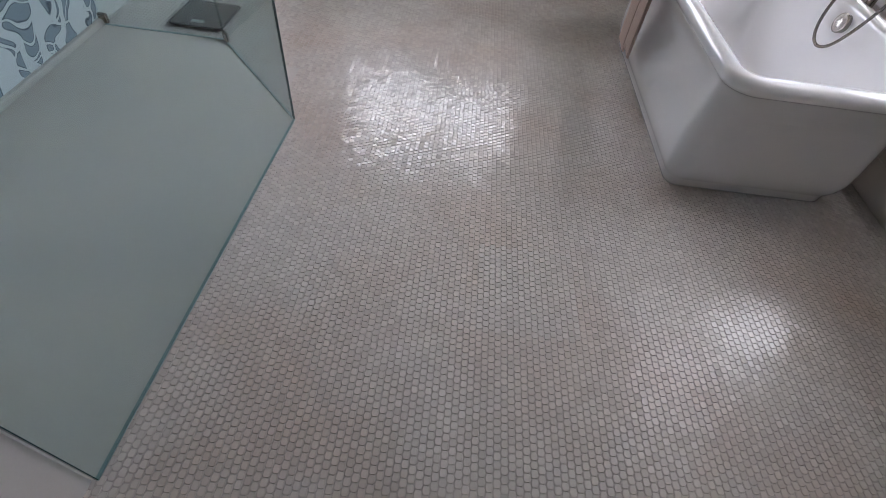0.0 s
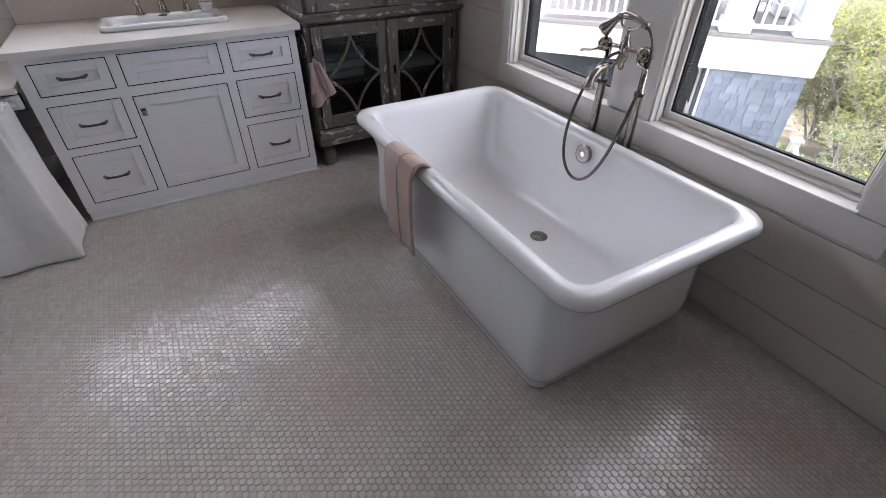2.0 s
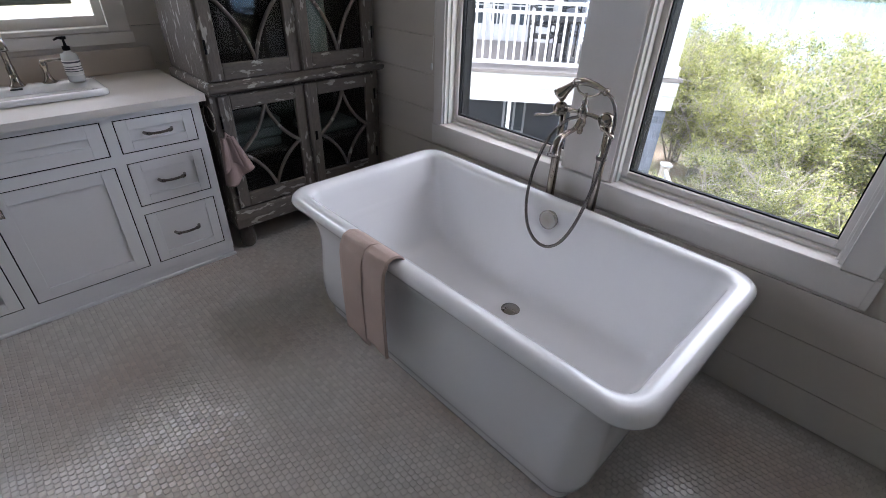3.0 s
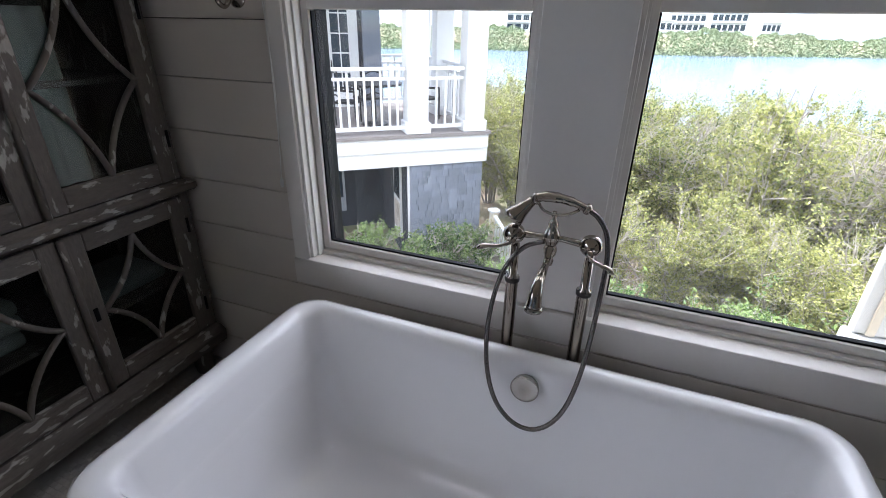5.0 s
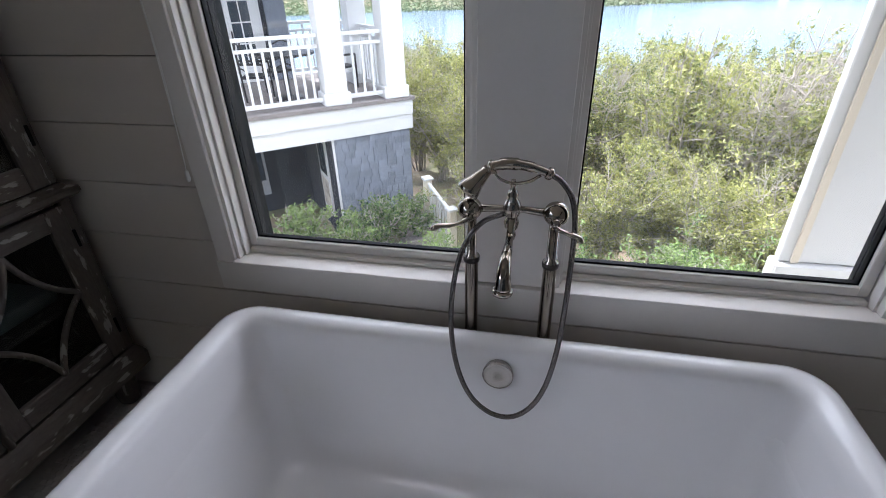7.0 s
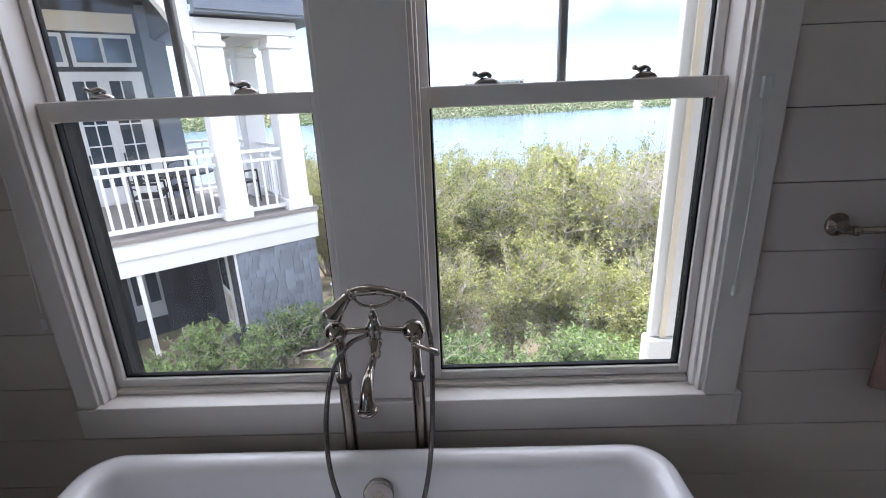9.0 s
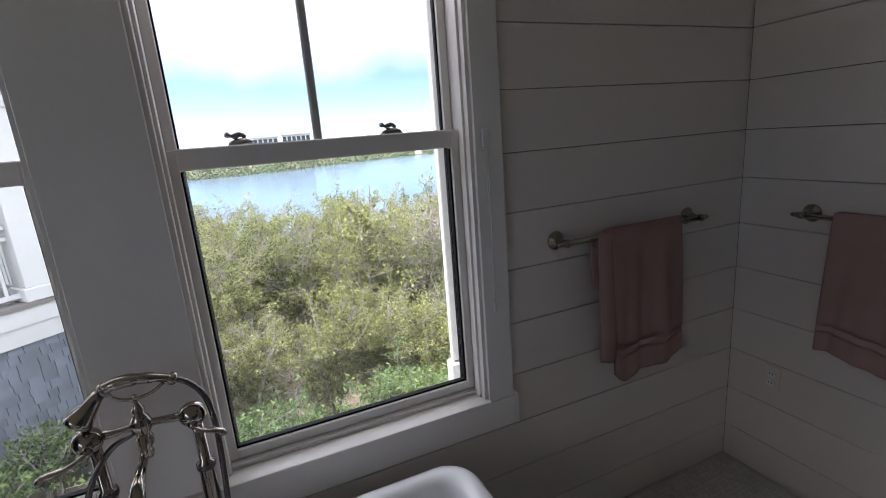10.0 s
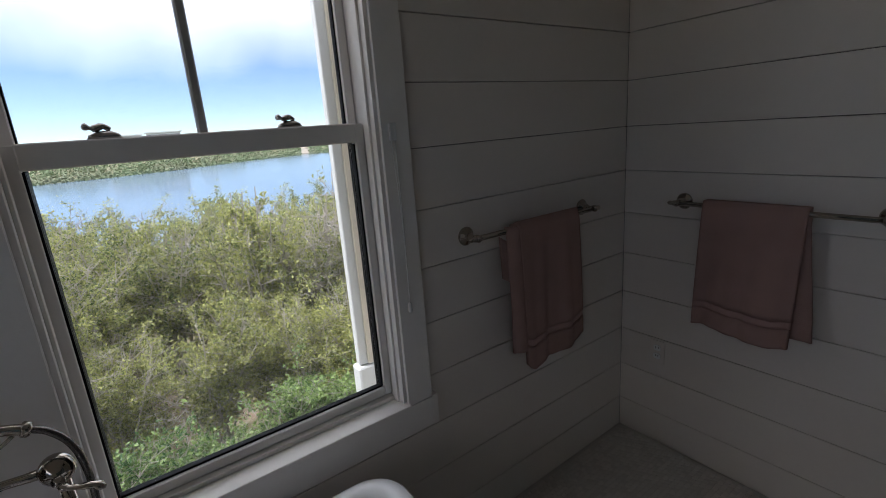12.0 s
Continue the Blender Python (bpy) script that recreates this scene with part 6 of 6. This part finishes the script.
hb("pane", 2.422, 2.43, 0.7, 1.4, -3.2, DZ - 1.1, DARK_GLASS, gate)
# white door greyed, the carport's shade being put into its colour
w2 = hb("carport_door", 3.7, 4.5, 3.34, 3.398, GZ + 0.6, DZ - 1.2, material("shaded_door_paint", (0.35, 0.37, 0.40), 0.6))
for a, b in ((3.78, 4.06), (4.14, 4.42)):
    hb("pane", a, b, 3.325, 3.338, GZ + 1.1, DZ - 1.3, DARK_GLASS, w2)
# chairs on the porch
for s_, d_, tn in ((3.6, 1.9, 20), (2.9, 2.6, 150), (1.2, 2.2, 60)):
    p = Matrix.Rotation(radians(-50.2), 4, "Z") @ Vector((-s_, d_, 0))
    ch = empty("porch_chair", "black iron porch chair", "chair", (HX + p.x, HY + p.y, DZ), tn, group="porch chairs")
    part("seat", box(-0.33, 0.33, -0.33, 0.33, 0.58, 0.64, 0.01), IRON, ch)
    for sx in (-0.3, 0.3):
        part("leg", tube([(sx, -0.3, 0), (sx, -0.3, 0.92)], 0.025, 6), IRON, ch)
        part("leg", tube([(sx, 0.3, 0), (sx, 0.34, 1.45)], 0.025, 6), IRON, ch)
        part("armrest", tube([(sx, -0.3, 0.92), (sx, 0.32, 0.95)], 0.03, 6), IRON, ch)
    for k in range(4):
        part("back_bar", tube(smooth_path([(-0.3, 0.33, 0.7 + 0.2 * k), (0, 0.37, 0.8 + 0.2 * k), (0.3, 0.33, 0.7 + 0.2 * k)], 4), 0.02, 6), IRON, ch)
p = Matrix.Rotation(radians(-50.2), 4, "Z") @ Vector((-2.9, 1.6, 0))
pt = empty("porch_table", "round dark porch table", "table", (HX + p.x, HY + p.y, DZ))
part("tabletop", lathe([(0.8, 1.10), (0.82, 1.12), (0.82, 1.14), (0.8, 1.16)], n=24), IRON, pt)
part("pedestal", lathe([(0.4, 0), (0.38, 0.04), (0.06, 0.08), (0.06, 1.1)], n=12), IRON, pt)

# outside steps with a white rail
st = empty("outside_steps", "white-railed wooden steps beside the neighbouring house", "steps", (HX, HY, 0), -50.2)
ends = ((-0.06, -0.61, -3.37), (-0.16, -1.84, -3.87))
for s_, d_, z_ in ends:
    nw = part("newel_post", box(-s_ - 0.10, -s_ + 0.10, d_ - 0.10, d_ + 0.10, GZ - 0.05, z_, 0.01), CREAM_OUT, st)
    part("newel_cap", box(-s_ - 0.14, -s_ + 0.14, d_ - 0.14, d_ + 0.14, z_ + 0.001, z_ + 0.08, 0.02), WHITE_OUT, nw)
(s0, d0, z0), (s1, d1, z1) = ends
part("handrail", tube([(-s0, d0, z0 - 0.08), (-s1, d1, z1 - 0.08)], 0.055, 8), WHITE_OUT, st)
for k in range(1, 8):
    f = k / 8
    x_, y_, z_ = -(s0 + (s1 - s0) * f), d0 + (d1 - d0) * f, z0 + (z1 - z0) * f
    part("baluster", box(x_ - 0.025, x_ + 0.025, y_ - 0.025, y_ + 0.025, GZ - 0.03, z_ - 0.10), WHITE_OUT, st)
for k in range(4):
    part("tread", box(-0.95, 0.03, -1.00 - 0.3 * k, -0.71 - 0.3 * k, GZ - 0.02, -4.25 - 0.19 * k, 0.01), DECK, st)

# shrubs at the foot of the house
for seed, s_, d_, h_ in ((31, 3.6, -0.9, 1.75), (32, 1.6, -1.0, 1.75), (33, 2.5, -1.4, 1.55), (34, 0.75, -0.9, 1.55), (35, 4.6, -1.3, 1.6)):
    g = shrub("green_shrub", "dense dark green shrub beside the neighbouring house", LEAF_G, h_, 0.95, 3800, 0.062, seed, 0.05)
    p = Matrix.Rotation(radians(-50.2), 4, "Z") @ Vector((-s_, d_, 0))
    g.matrix_world = pose(HX + p.x, HY + p.y, GZ - 0.02)

# outdoors is fitted to the camera's view: scaled by 0.66 about the eye
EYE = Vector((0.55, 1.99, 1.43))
EYE_SCALE = Matrix.Translation(EYE) @ Matrix.Scale(0.66, 4) @ Matrix.Translation(-EYE)
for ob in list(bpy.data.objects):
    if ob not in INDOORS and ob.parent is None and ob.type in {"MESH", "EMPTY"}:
        ob.matrix_basis = EYE_SCALE @ ob.matrix_basis

# ---- pieces: shingles of the neighbouring house ----
row_h = 0.20
shapes = {}
for k, wd in enumerate((0.19, 0.27, 0.38)):
    shapes[k] = mesh_of("shingle", box(-wd / 2 + 0.005, wd / 2 - 0.005, -0.040, 0.0, 0.0, row_h + 0.03), SHINGLE)
rnd = random.Random(5)
z = -4.6
while z < DZ - 0.87:
    s_ = 0.10
    while s_ < 2.24:
        k = rnd.randrange(3)
        wd = (0.19, 0.27, 0.38)[k]
        wd_fit = min(wd, 2.265 - s_)
        ob = new("shingle", shapes[k])
        ob.parent = house
        ob.matrix_local = pose(-(s_ + wd_fit / 2), 0.098, z, -5) @ Matrix.Diagonal((wd_fit / wd, 1, min(1.0, (DZ - 0.864 - z) / (row_h + 0.03)), 1))
        s_ += wd_fit
    z += row_h

# ---- pieces: mosaic floor ----
TP = 0.0228                      # from tile to tile along a column
COL = 0.0203                     # from column to column


def tile_shape():
    """A small square tile with clipped corners and eased edges, its flat top at 0."""
    def outline(a, b, c, z):
        return [(a, b - c, z), (a - c, b, z), (c - a, b, z), (-a, b - c, z), (-a, c - b, z), (c - a, -b, z), (a - c, -b, z), (a, c - b, z)]
    verts = outline(0.0087, 0.0099, 0.0034, 0.0) + outline(0.0096, 0.0108, 0.0034, -0.0017)
    faces = [tuple(range(8))] + [(i, 8 + i, 8 + (i + 1) % 8, (i + 1) % 8) for i in range(8)]
    return np.array(verts), faces


def in_shower(x, y):
    if y < 0.06 or y > P2[1] or x > P1[0] + 0.008:
        return False
    if y < P1[1]:
        return x < P0[0] + (y - P0[1]) / (P1[1] - P0[1]) * (P1[0] - P0[0])
    return x < P1[0] - (y - P1[1]) * (P1[0] - P2[0]) / (P2[1] - P1[1])


tv, tf = tile_shape()
rs = np.random.RandomState(3)
centres, single = [], []
ncol, nrow = int((XE - XW) / COL), int((3.62 + 0.9) / TP)
for i in range(ncol):
    for j in range(nrow):
        x = XW + 0.01 + i * COL
        y = -0.9 + (j + 0.5 * (i % 2)) * TP
        if x > XE - 0.008 or in_shower(x, y):
            continue
        if y < YS + 0.01 and not (DOOR0 < x < DOOR1):
            continue
        if 0.86 < x < 1.46 and 1.52 < y < 2.72:
            continue
        if x < -0.95 and y < 2.0:
            continue
        if 0.00 < x < 0.34 and 0.60 < y < 0.96:
            single.append((x, y))
        else:
            centres.append((x, y))
c = np.array(centres)
n = len(c)
tilt = rs.normal(0, 0.030, (n, 2))
lift = rs.normal(0, 0.00012, n)
V = np.zeros((n, 16, 3))
V[:, :, 0] = c[:, 0:1] + tv[None, :, 0]
V[:, :, 1] = c[:, 1:2] + tv[None, :, 1]
V[:, :, 2] = tv[None, :, 2] + lift[:, None] + tilt[:, 0:1] * tv[None, :, 0] + tilt[:, 1:2] * tv[None, :, 1]
me = bpy.data.meshes.new("tiles")
F = [tuple(16 * k + q for q in f) for k in range(n) for f in tf]
me.from_pydata(V.reshape(-1, 3).tolist(), [], F)
me.materials.append(TILE)
child("tiles", me, floor, "small hexagon mosaic tiles", "stuff")
tme = bpy.data.meshes.new("tile")
tme.from_pydata(tv.tolist(), [], tf)
tme.materials.append(TILE_PIECE)
for x, y in single[:320]:
    ob = new("tile", tme)
    ob.parent = floor
    a, b = rs.normal(0, 0.85, 2)
    ob.matrix_local = pose(x, y, 0.0, a, b)
